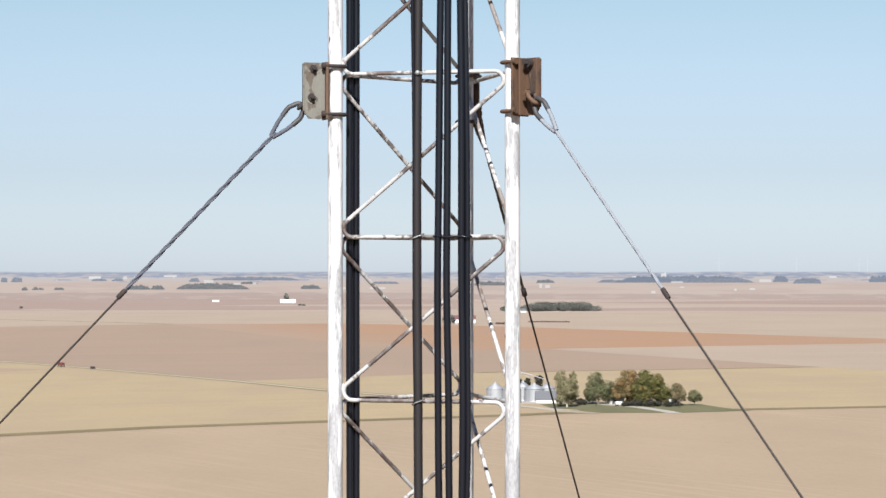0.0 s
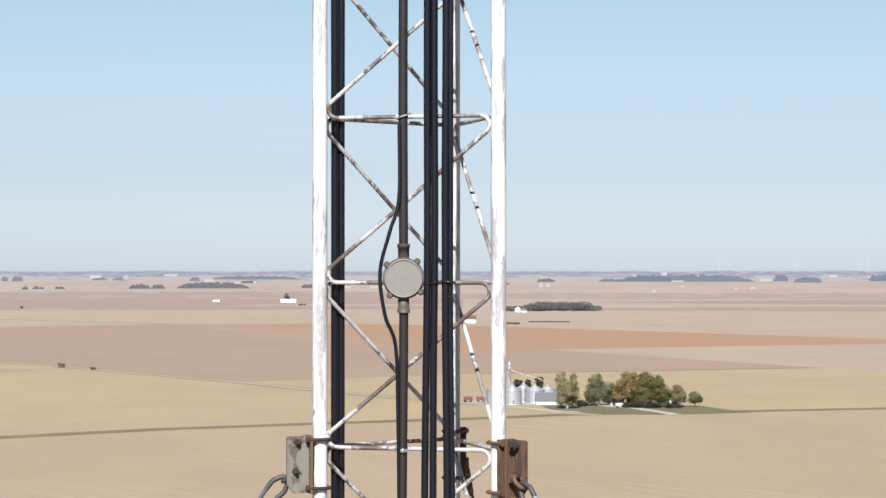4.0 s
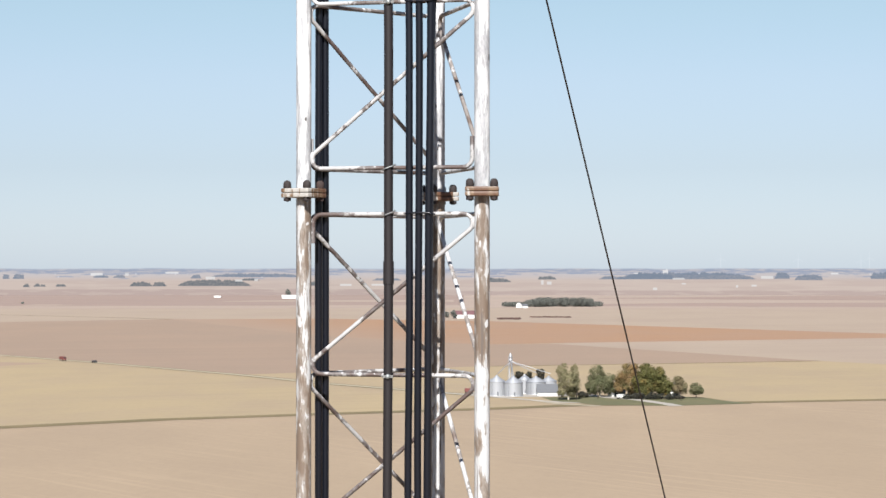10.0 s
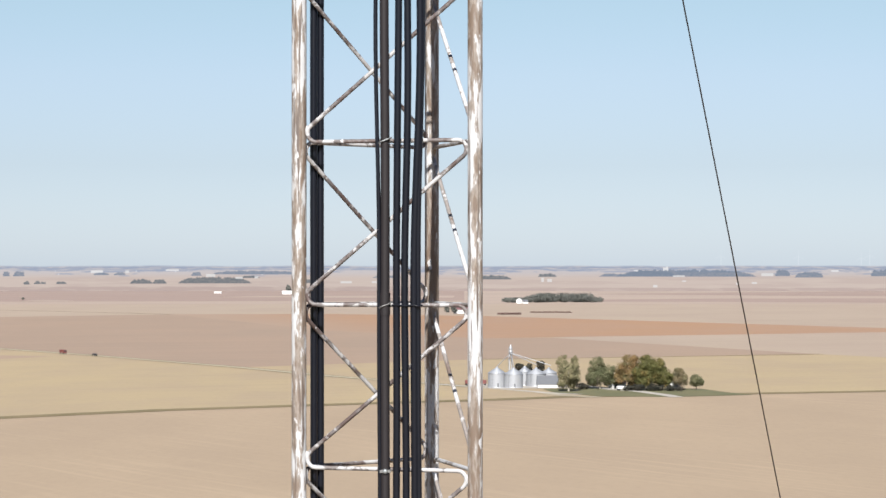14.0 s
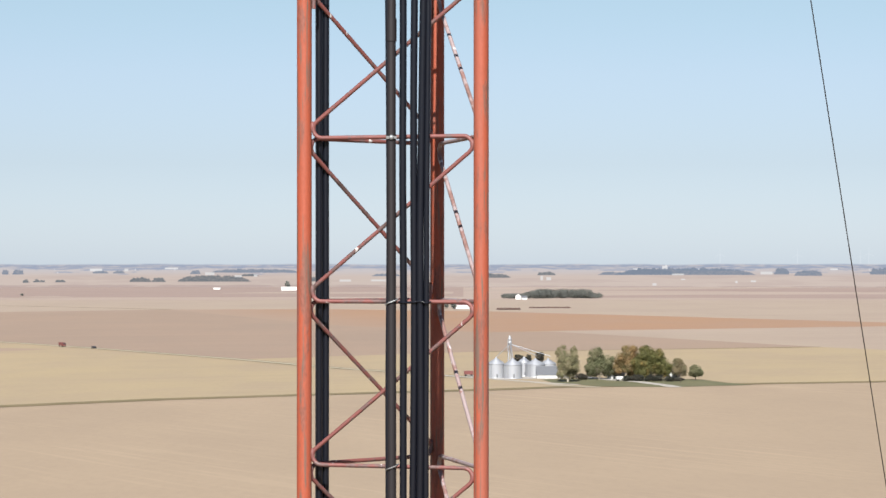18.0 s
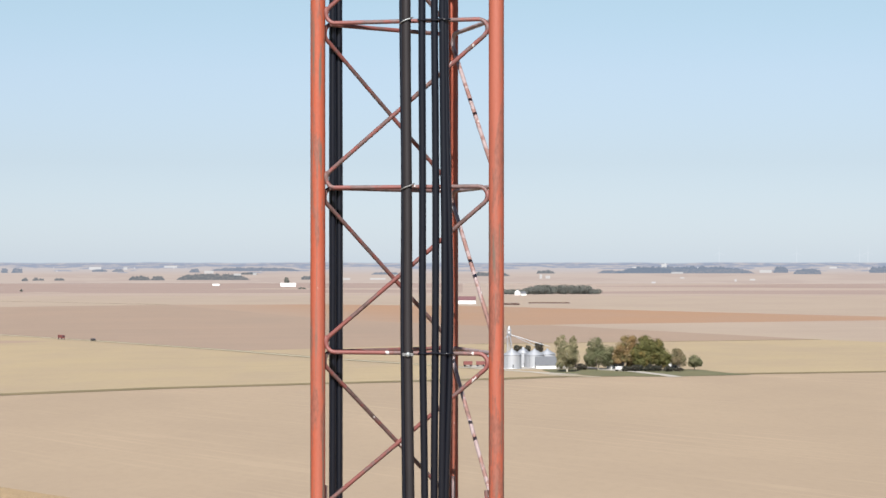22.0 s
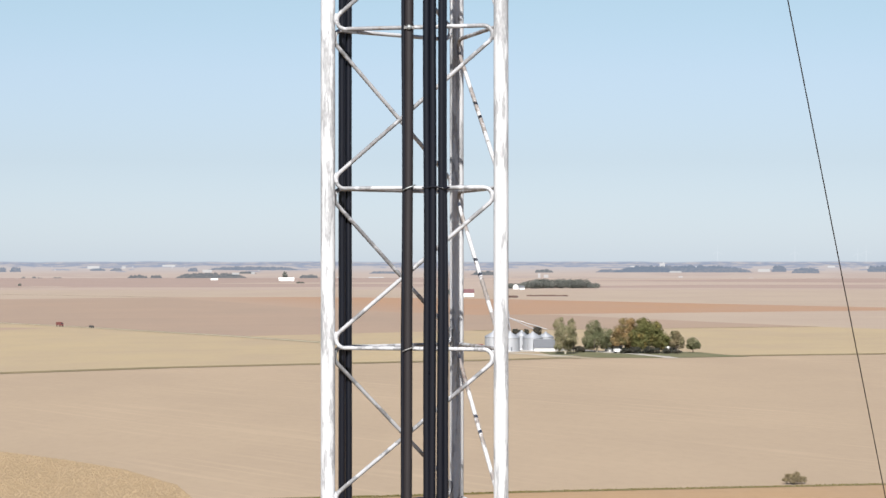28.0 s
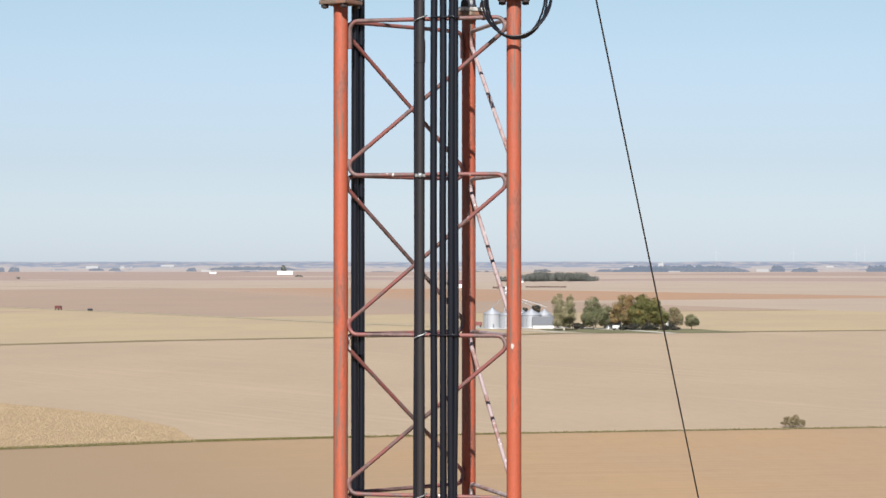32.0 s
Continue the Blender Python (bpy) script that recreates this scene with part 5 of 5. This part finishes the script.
# ---- the farm and the far fields ----
def leafy(name, base, other, third=None):
    k = Mat(name, 0.8)
    k.b.inputs["Specular IOR Level"].default_value = 0.15
    a = k.noise((0.22, 0.22, 0.22), 3)
    c = k.mix(k.ramp(a, 0.38, 0.64), base, other)
    if third:
        c = k.mix(k.ramp(k.noise((0.31, 0.25, 0.28), 3), 0.52, 0.66), c, third)
    isl = k.N.new("ShaderNodeNewGeometry").outputs["Random Per Island"]
    k.colour(k.mix(k.math("MULTIPLY", isl, 0.42), c, tuple(x * 0.35 for x in base)))
    return k.m


LEAF_GREEN = leafy("green_leaves", (0.083, 0.085, 0.030), (0.105, 0.098, 0.036), (0.165, 0.118, 0.040))
LEAF_MID = leafy("grey_green_leaves", (0.098, 0.105, 0.055), (0.125, 0.120, 0.066))
LEAF_OLIVE = leafy("olive_leaves", (0.150, 0.142, 0.078), (0.190, 0.168, 0.095))
LEAF_RUST = leafy("autumn_leaves", (0.185, 0.116, 0.052), (0.150, 0.115, 0.052), (0.105, 0.100, 0.045))
LEAF_TAN = leafy("brown_olive_leaves", (0.165, 0.130, 0.075), (0.135, 0.122, 0.068))
LEAF_DARK = leafy("dark_leaves", (0.030, 0.031, 0.024), (0.045, 0.040, 0.032))
# leaves of distant trees, greyed by haze mixed into the base colour
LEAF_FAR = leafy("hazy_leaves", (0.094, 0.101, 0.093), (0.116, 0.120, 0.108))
LEAF_HEDGE = leafy("hedge_leaves", (0.125, 0.080, 0.072), (0.145, 0.095, 0.080))
BARK = simple("bark", (0.050, 0.038, 0.029), 0.9, 0, 0.3, 4)
PALE_BARK = simple("pale_bark", (0.30, 0.27, 0.22), 0.9, 0, 0.2, 4)


def leaves(blobs, n, size, seed, mat, shell=0.55, jitter=0.30):
    """Many small leaf clumps over a set of lobes."""
    q = np.random.RandomState(seed)
    bl = np.array([[b[0], b[1], b[2], b[3], b[4]] for b in blobs])
    vol = bl[:, 3] * bl[:, 4]
    bl = bl[q.choice(len(blobs), n, p=vol / vol.sum())]
    d = q.normal(size=(n, 3))
    d /= np.linalg.norm(d, axis=1)[:, None]
    r = shell + (1.10 - shell) * q.rand(n)
    c = bl[:, :3] + d * r[:, None] * np.stack([bl[:, 3], bl[:, 3], bl[:, 4]], 1)
    f = d + q.normal(size=(n, 3)) * jitter
    u = np.cross(f, q.normal(size=(n, 3)))
    u /= np.linalg.norm(u, axis=1)[:, None] + 1e-9
    w = np.cross(f, u)
    w /= np.linalg.norm(w, axis=1)[:, None] + 1e-9
    s = size * (0.5 + q.rand(n))[:, None]
    V = np.stack([c + u * s, c + w * s * 0.7, c - u * s, c - w * s * 0.7], 1).reshape(-1, 3)
    V[:, 2] = np.maximum(V[:, 2], 0.02)
    F = np.arange(n * 4).reshape(-1, 4)
    me = bpy.data.meshes.new("leaves")
    me.from_pydata(V.tolist(), [], F.tolist())
    me.materials.append(mat)
    return me


def tree(x, y, masses, mat, seed, label, n=9000, size=0.24, name="tree", cat="tree", group="farm trees", bark=None, knob=0.34, per=9):
    """A trunk that forks to each mass of the crown; masses: aside, height, half width, half height."""
    q = random.Random(seed)
    t = thing(name, label, cat, T((x, y, 0.1)), group)
    h = max(z + rz for _, z, _, rz in masses)
    tr = 0.017 * h + 0.05
    bm = B()
    tube(bm, [(0, 0, 0), (0.1, 0, h * 0.2), (q.uniform(-.2, .2), q.uniform(-.2, .2), h * 0.5)], 0, 10, True, [tr * 1.3, tr, tr * 0.5])
    blobs = []
    for dx, z, rx, rz in masses:
        dy = q.uniform(-0.35, 0.35) * rx
        e, s = Vector((dx, dy, z)), Vector((0, 0, h * q.uniform(0.12, 0.3)))
        tube(bm, [s, s.lerp(e, 0.55) + Vector((0, 0, -0.03 * h)), e, e + Vector((0, 0, rz * 0.7))], 0, 6, True, [tr * 0.6, tr * 0.4, tr * 0.25, tr * 0.08])
        blobs.append((dx, dy, z, rx * 0.82, rz * 0.84))
        for i in range(per):
            a, b = q.uniform(0, 2 * math.pi), math.asin(q.uniform(-0.75, 1))
            p = Vector((dx + rx * 0.72 * math.cos(a) * math.cos(b), dy + rx * 0.72 * math.sin(a) * math.cos(b), z + rz * 0.74 * math.sin(b)))
            g = knob * q.uniform(0.6, 1.15)
            blobs.append((p.x, p.y, p.z, rx * g, min(rx, rz) * g))
            tube(bm, [e, e.lerp(p, 0.9)], 0, 5, True, [tr * 0.14, tr * 0.04])
    part("trunk", bm, bark or BARK, t)
    part("crown", leaves(blobs, n, size, seed, mat, 0.5), None, t)
    return t


tree(62.3, 1272, ((-2.8, 12.6, 3.7, 6.6), (3.0, 12.6, 3.0, 5.9), (0.0, 9.2, 5.6, 6.4), (3.4, 7.0, 3.8, 4.6), (-2.6, 4.8, 4.0, 4.6), (1.6, 3.6, 3.6, 3.4)), LEAF_OLIVE, 11, "tall wispy pale olive tree at the edge of the farmyard", 17000, 0.22, bark=PALE_BARK)
tree(79.6, 1300, ((-1.6, 11.4, 5.0, 5.8), (4.0, 8.0, 4.6, 5.2), (-3.8, 6.0, 4.2, 4.8), (5.2, 4.2, 4.2, 3.8), (0.4, 6.0, 5.8, 5.0), (-3.4, 3.0, 3.6, 2.8)), LEAF_MID, 12, "rounded grey-green tree on the farm lawn", 20000, 0.23, bark=PALE_BARK)
tree(93.6, 1294, ((1.4, 13.2, 5.2, 5.2), (-3.2, 10.0, 4.2, 4.8), (-3.8, 5.6, 4.6, 3.8), (1.8, 7.4, 6.0, 5.2), (3.6, 4.0, 5.0, 3.6)), LEAF_RUST, 13, "tree in rusty autumn colour beside the house", 20000, 0.23)
tree(104.0, 1282, ((-2.0, 13.0, 5.4, 5.8), (2.6, 11.0, 6.0, 6.0), (6.4, 7.4, 5.0, 5.2), (-4.8, 8.0, 5.0, 5.6), (0.6, 7.0, 7.8, 5.6), (6.8, 4.4, 4.4, 3.6), (-4.6, 4.2, 4.6, 3.6)), LEAF_GREEN, 14, "broad spreading green tree in front of the house", 40000, 0.24)
tree(118.4, 1284, ((-0.2, 8.0, 3.9, 3.5), (-1.6, 5.0, 3.4, 3.2), (2.2, 4.8, 3.0, 3.6)), LEAF_TAN, 15, "small brownish olive tree near the house", 8000, 0.21)
tree(127.6, 1290, ((0.0, 5.0, 3.9, 3.0), (1.6, 3.4, 2.8, 2.4), (-1.4, 3.2, 2.9, 2.3)), LEAF_MID, 16, "little green tree at the end of the lawn", 6000, 0.20)
for i, (x, h, w) in enumerate(((41.3, 9.4, 3.3), (46.9, 9.6, 2.3), (53.0, 11.1, 2.9))):
    tree(x, 1400, ((0, h * 0.72, w, h * 0.26), (0.4, h * 0.42, w * 0.9, h * 0.3)), LEAF_DARK, 30 + i, "dark tree behind the grain bins", 2600, 0.25)
tree(69.5, 1290, ((0, 1.7, 3.6, 1.9), (2.4, 1.3, 2.2, 1.3)), LEAF_DARK, 21, "low dark bush on the lawn", 2400, 0.2, "bush", "bush", "")
# four dark leaf masses added to stand in for deep shade at the tree feet
tree(94.0, 1279, ((-2.0, 1.3, 3.0, 1.7), (1.8, 1.4, 3.2, 1.8)), LEAF_DARK, 22, "low dark leaf mass in place of shade under the trees", 2600, 0.2, "bush", "bush", "dark shrubs")
tree(101.0, 1275, ((-3.0, 1.6, 3.2, 2.1), (2.8, 1.7, 3.4, 2.2)), LEAF_DARK, 27, "low dark leaf mass in place of shade under the trees", 3000, 0.2, "bush", "bush", "dark shrubs")
tree(110.5, 1275, ((-3.0, 1.5, 3.2, 2.0), (2.6, 1.3, 3.4, 1.8)), LEAF_DARK, 23, "low dark leaf mass in place of shade beside the house", 3000, 0.2, "bush", "bush", "dark shrubs")
tree(118.0, 1278, ((0, 0.9, 3.2, 1.3),), LEAF_DARK, 28, "low dark leaf mass in place of shade beside the house", 1500, 0.2, "bush", "bush", "dark shrubs")
tree(73, 521, ((-0.6, 1.0, 2.0, 1.15), (1.5, 0.8, 1.5, 0.9), (0.5, 1.9, 0.9, 0.8), (-1.4, 1.6, 0.7, 0.6)), LEAF_TAN, 24, "lone scrubby bush on a grassy field edge", 3600, 0.10, "bush", "bush", "")
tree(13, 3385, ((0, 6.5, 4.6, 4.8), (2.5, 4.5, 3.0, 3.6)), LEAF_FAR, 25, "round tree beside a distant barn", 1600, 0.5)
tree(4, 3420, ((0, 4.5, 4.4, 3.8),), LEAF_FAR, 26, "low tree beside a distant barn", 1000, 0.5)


def corrugated(name, base):
    k = Mat(name, 0.5, 0.35)
    n = k.noise((0.6, 0.6, 5.0), 2)
    k.colour(k.mix(n, base, tuple(c * 0.9 for c in base)))
    return k.m


BIN = corrugated("galvanised_sheet", (0.305, 0.315, 0.335))
BIN_ROOF = corrugated("bin_roof_sheet", (0.265, 0.278, 0.302))
WALL_WHITE = simple("white_siding", (0.50, 0.50, 0.49), 0.7, 0, 0.06, 1)
MAROON = simple("maroon_sheet", (0.105, 0.050, 0.055), 0.7, 0, 0.2, 1)
SHINGLE = simple("grey_shingle", (0.088, 0.083, 0.083), 0.85, 0, 0.2, 2)
SHED_GREY = simple("grey_shed_sheet", (0.120, 0.126, 0.138), 0.5, 0.3, 0.1, 1)
TYRE = simple("tyre_rubber", (0.011, 0.011, 0.011), 0.8, 0, 0.2, 5)
GLASS = simple("dark_window", (0.028, 0.033, 0.039), 0.1, 0, 0.1, 1)


def grain_bin(x, y, r, wall, roof):
    t = thing("grain_bin", "round galvanised grain bin with a conical roof", "grain bin", T((x, y, 0.1)), "grain bins")
    bm = B()
    lathe(bm, [(r + 0.03, 0), (r + 0.03, 0.3), (r, 0.32), (r, 0.36), (r, wall * 0.5), (r, wall - 0.04), (r, wall - 0.02)], 40)
    part("wall", bm, BIN, t)
    part("roof", lathe(B(), [(r + 0.25, wall), (r + 0.2, wall + 0.15), (0.7, wall + roof - 0.3), (0.6, wall + roof)], 40), BIN_ROOF, t)
    part("roof_cap", lathe(B(), [(0.62, wall + roof), (0.62, wall + roof + 0.15), (0.2, wall + roof + 0.25)], 14), BIN_ROOF, t)
    bm = B()
    box(bm, 0.8, 0.12, 1.9, T((0.5, -r - 0.02, 1.3)))
    part("door", bm, SHED_GREY, t)
    bm = B()
    for s in (-0.25, 0.25):
        tube(bm, [(s - r * 0.5, -r * 0.88, 0.2), (s - r * 0.5, -r * 0.88, wall)], 0.04, 5)
    for i in range(int(wall / 0.5)):
        tube(bm, [(-0.25 - r * 0.5, -r * 0.88, 0.4 + i * 0.5), (0.25 - r * 0.5, -r * 0.88, 0.4 + i * 0.5)], 0.03, 4)
    part("ladder", bm, SHED_GREY, t)
    return t


grain_bin(27.4, 1313, 4.6, 7.3, 3.1)
grain_bin(35.9, 1310, 4.8, 6.9, 3.2)
grain_bin(42.5, 1336, 3.4, 7.2, 2.7)
grain_bin(48.0, 1326, 5.2, 6.5, 3.0)
grain_bin(55.0, 1334, 4.2, 6.6, 2.6)

leg = thing("grain_elevator", "slim galvanised grain elevator leg with sloping spouts", "grain elevator", T((35.0, 1334, 0.1)))
bm = B()
for s in (-0.55, 0.55):
    box(bm, 0.5, 0.6, 19.0, T((s, 0, 9.5)), 0.04)
part("leg_casing", bm, BIN, leg)
part("head", lathe(B(), [(0.9, 19.0), (0.95, 19.6), (0.55, 20.6), (0.2, 21.4)], 12), BIN, leg)
part("distributor", lathe(B(), [(0.3, 16.6), (0.9, 17.3), (0.9, 17.9), (0.4, 18.6)], 14, T((0.0, -1.0, 0))), BIN, leg)
for x, y, z in ((-7.5, -20, 10.7), (1.2, -24, 10.4), (13.4, -10, 11.2), (21.0, -4, 10.6)):
    part("spout", tube(B(), [(0, -1.0, 17.0), (x, y, z)], 0.17, 8), BIN, leg)
bm = B()
for i in range(10):
    for s in (-1.2, 1.2):
        tube(bm, [(s, 0.6, i * 1.9), (-s, 0.6, (i + 1) * 1.9)], 0.06, 5)
for s in (-1.2, 1.2):
    tube(bm, [(s, 0.6, 0), (s, 0.6, 19.2)], 0.08, 5)
part("support_frame", bm, BIN, leg)


def gable(name, label, cat, x, y, w, d, eave, ridge, wall, roof, turn=0.0, windows=(), group=""):
    """A building with a pitched roof, ridge along its local x; windows: place along x, sill height, width, height."""
    t = thing(name, label, cat, T((x, y, 0.04)) @ RZ(turn), group)
    bm = B()
    o = [(-w / 2, -d / 2), (w / 2, -d / 2), (w / 2, d / 2), (-w / 2, d / 2)]
    lo, hi = [bm.verts.new((*p, 0)) for p in o], [bm.verts.new((*p, eave)) for p in o]
    g = [bm.verts.new((-w / 2, 0, ridge)), bm.verts.new((w / 2, 0, ridge))]
    for i in range(4):
        bm.faces.new((lo[i], lo[(i + 1) % 4], hi[(i + 1) % 4], hi[i]))
    bm.faces.new((hi[0], g[0], hi[3])), bm.faces.new((hi[1], hi[2], g[1])), bm.faces.new(lo[::-1])
    part("wall", bm, wall, t)
    bm = B()
    e = 0.35
    for s in (-1, 1):
        v = [(-w / 2 - e, s * (d / 2 + e), eave - 0.2), (w / 2 + e, s * (d / 2 + e), eave - 0.2), (w / 2 + e, 0, ridge + 0.06), (-w / 2 - e, 0, ridge + 0.06)]
        a, b = [bm.verts.new(p) for p in v], [bm.verts.new((p[0], p[1], p[2] + 0.16)) for p in v]
        bm.faces.new(a), bm.faces.new(b[::-1])
        for i in range(4):
            bm.faces.new((a[i], a[(i + 1) % 4], b[(i + 1) % 4], b[i]))
    bmesh.ops.recalc_face_normals(bm, faces=bm.faces)
    part("roof", bm, roof, t)
    for px, z, ww, hh in windows:
        f = part("window", box(B(), ww, 0.10, hh, T((px, -d / 2 - 0.03, z + hh / 2))), WALL_WHITE, t)
        part("pane", box(B(), ww * 0.82, 0.06, hh * 0.84, T((px, -d / 2 - 0.07, z + hh / 2))), GLASS, f)
    return t


gable("farmhouse", "white two-storey farmhouse half hidden by trees", "house", 116.6, 1296, 6.5, 8.5, 5.2, 7.6, WALL_WHITE, SHINGLE, 0,
      ((-1.9, 1, 1.0, 1.5), (1.6, 1, 1.0, 1.5), (-1.9, 3.3, 1.0, 1.4), (1.6, 3.3, 1.0, 1.4)))
gable("machine_shed", "low grey-roofed metal machine shed beside the bins", "shed", 53.5, 1314, 10.5, 9, 1.9, 5.9, WALL_WHITE, SHED_GREY, 0)
gable("garage", "small white garage between the trees", "garage", 88.5, 1304, 7, 7, 2.7, 4.2, WALL_WHITE, WALL_WHITE, 15, ((-1.2, 0.3, 2.4, 2.0),))
gable("barn", "distant white barn with a dull maroon roof", "barn", 29, 3400, 31, 15, 5.2, 10.0, WALL_WHITE, MAROON, 0)
for u, dist, w, d, eave, ridge, turn in ((-60.0, 5810, 28, 14, 3.2, 6.4, 6), (-87.8, 6040, 13, 8, 2.0, 3.2, -4)):
    p = far_place(u, dist)
    ob = gable("barn", "long low white farm building on far fields", "barn", p.x, p.y, w, d, eave, ridge, WALL_WHITE, WALL_WHITE, turn)
    ob.location.z = p.z
for u, dist, masses, n in ((-60.6, 5900, ((0, 11.0, 5.0, 6.5), (2.5, 7.5, 4.0, 5.0)), 1500), (-54.5, 5280, ((-4, 1.6, 3.6, 1.9), (3, 1.4, 4.0, 1.7)), 900),
                           (-162.6, 4900, ((0, 1.8, 3.4, 2.0),), 600)):
    p = far_place(u, dist)
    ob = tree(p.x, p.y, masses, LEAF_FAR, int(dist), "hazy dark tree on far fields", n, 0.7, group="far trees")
    ob.location.z = p.z
gable("barn", "small distant white shed by a wood", "barn", 127, 4310, 8, 9, 6.0, 9.5, WALL_WHITE, SHED_GREY, 80)
gable("barn", "low grey-roofed lean-to shed by a far wood", "barn", 136, 4300, 9, 8, 3.2, 6.5, WALL_WHITE, SHED_GREY, 15)


def vehicle(name, label, cat, x, y, length, width, height, mat, turn=0.0, cab=True, group=""):
    t = thing(name, label, cat, T((x, y, 0.14)) @ RZ(turn), group)
    part("body", box(B(), length * (0.66 if cab else 1), width, height * 0.66, T((-length * (0.16 if cab else 0), 0, height * 0.62)), 0.12), mat, t)
    if cab:
        c = part("cab", box(B(), length * 0.28, width * 0.95, height * 0.62, T((length * 0.35, 0, height * 0.55)), 0.2), mat, t)
        part("windscreen", box(B(), 0.06, width * 0.8, height * 0.24, T((length * 0.487, 0, height * 0.68))), GLASS, c)
    for sx in (-0.33, 0.33):
        for sy in (-1, 1):
            part("wheel", lathe(B(), [(0.45, -0.14), (0.5, -0.1), (0.5, 0.1), (0.45, 0.14)], 16, T((sx * length, sy * (width / 2 - 0.12), 0.45)) @ Matrix.Rotation(radians(90), 4, "X")), TYRE, t)
    return t


RED_PAINT = simple("red_machine_paint", (0.120, 0.034, 0.030), 0.5, 0, 0.15, 1)
DARK_PAINT = simple("dark_machine_paint", (0.028, 0.025, 0.028), 0.5, 0, 0.2, 1)
vehicle("truck", "red grain truck on the gravel road", "truck", -270, 1815, 7.4, 2.6, 3.3, RED_PAINT, -58)
vehicle("car", "dark car on the gravel road", "car", -242, 1774, 4.6, 1.9, 1.9, DARK_PAINT, -58)
vehicle("grain_wagon", "red grain wagon beside the bins", "wagon", 13.5, 1337, 4.6, 2.4, 2.9, RED_PAINT, 5, False, "grain wagons")
vehicle("grain_wagon", "red grain wagon beside the bins", "wagon", 20.2, 1337, 4.6, 2.4, 2.9, RED_PAINT, -4, False, "grain wagons")
vehicle("van", "white van parked on the farm lane", "van", 89.4, 1281, 5.2, 2.0, 2.3, WALL_WHITE, 20)


def pole(x, y, h):
    t = thing("utility_pole", "weathered wooden utility pole on the lawn", "utility pole", T((x, y, 0.1)), "utility poles")
    part("post", tube(B(), [(0, 0, 0), (0, 0, h)], 0, 8, True, [0.17, 0.12]), BARK, t)
    part("crossarm", box(B(), 1.8, 0.12, 0.14, T((0, 0, h - 0.5))), BARK, t)


pole(66.3, 1270, 7.0)
pole(77.5, 1283, 6.5)
pole(117.5, 1262, 4.5)

# a far wood, and low hedges: lobes of leaves over many stems
blobs, q = [], random.Random(5)
for i in range(170):
    x, y = q.uniform(104, 268), q.uniform(4335, 4400)
    h = q.uniform(14, 17.5) * (0.58 if x < 140 else min(1, 0.72 + 0.28 * (x - 138) / 30)) * (1 if x < 252 else 0.6)
    blobs.append((x, y, h * 0.55, q.uniform(5, 8), h * 0.5))
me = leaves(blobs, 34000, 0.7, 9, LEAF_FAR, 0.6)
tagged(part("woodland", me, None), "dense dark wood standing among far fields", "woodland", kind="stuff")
for x0, x1, y, h, seed in ((71, 99, 3321, 2.9, 1), (117, 171, 3454, 2.0, 2)):
    q = random.Random(seed)
    blobs = [(x0 + (x1 - x0) * (i + q.random()) / 40, y + q.uniform(-5, 5), h * 0.35, 2.4, h * q.uniform(0.35, 0.7)) for i in range(40)]
    tagged(part("hedge", leaves(blobs, 2600, 0.5, seed, LEAF_HEDGE, 0.5), None), "low brown hedge row between far fields", "hedge", kind="stuff")


def blades(name, label, poly, n, h, w, mat, seed, cat):
    """Upright dry stalks and leaves scattered over a patch of the plan."""
    q = np.random.RandomState(seed)
    xs, ys = [p[0] for p in poly], [p[1] for p in poly]
    P = np.stack([q.uniform(min(xs), max(xs), n * 4), q.uniform(min(ys), max(ys), n * 4)], 1)
    inside = np.zeros(len(P), bool)
    for (x0, y0), (x1, y1) in zip(poly, poly[1:] + poly[:1]):
        cut = ((y0 > P[:, 1]) != (y1 > P[:, 1])) & (P[:, 0] < (x1 - x0) * (P[:, 1] - y0) / (y1 - y0 + 1e-9) + x0)
        inside ^= cut
    P = P[inside][:n]
    n = len(P)
    a = q.rand(n) * math.pi
    d = np.stack([np.cos(a), np.sin(a)], 1) * w * (0.6 + 0.8 * q.rand(n))[:, None]
    hh = h * (0.55 + 0.6 * q.rand(n))
    lean = q.normal(size=(n, 2)) * h * 0.15
    V = np.zeros((n, 4, 3))
    V[:, 0, :2], V[:, 1, :2], V[:, 2, :2], V[:, 3, :2] = P - d, P + d, P + d * 0.5 + lean, P - d * 0.5 + lean
    V[:, :2, 2], V[:, 2, 2], V[:, 3, 2] = 0.05, hh, hh * 0.9
    me = bpy.data.meshes.new(name)
    me.from_pydata(V.reshape(-1, 3).tolist(), [], np.arange(n * 4).reshape(-1, 4).tolist())
    me.materials.append(mat)
    return tagged(part(name, me, None), label, cat, kind="stuff")


STALK = simple("dry_corn_leaf", (0.250, 0.188, 0.115), 0.9, 0, 0.22, 0.12)
TUFT = leafy("ditch_grass_blade", (0.090, 0.081, 0.027), (0.122, 0.095, 0.036))
blades("standing_corn", "patch of standing dry corn at the field edge", [(-170, 688), (-105, 610), (-86, 584), (-70, 558), (-54, 518), (-46, 480), (-80, 460), (-170, 402)], 60000, 0.24, 0.08, STALK, 3, "corn")
for i in range(1, len(NEARLINE) - 2):
    (x0, y0), (x1, y1) = NEARLINE[i], NEARLINE[i + 1]
    blades("ditch_grass", "rough grass along a field edge", [(x0, y0), (x1, y1), (x1, y1 + 3.0), (x0, y0 + 3.0)], 1500, 0.30, 0.11, TUFT, 40 + i, "grass")
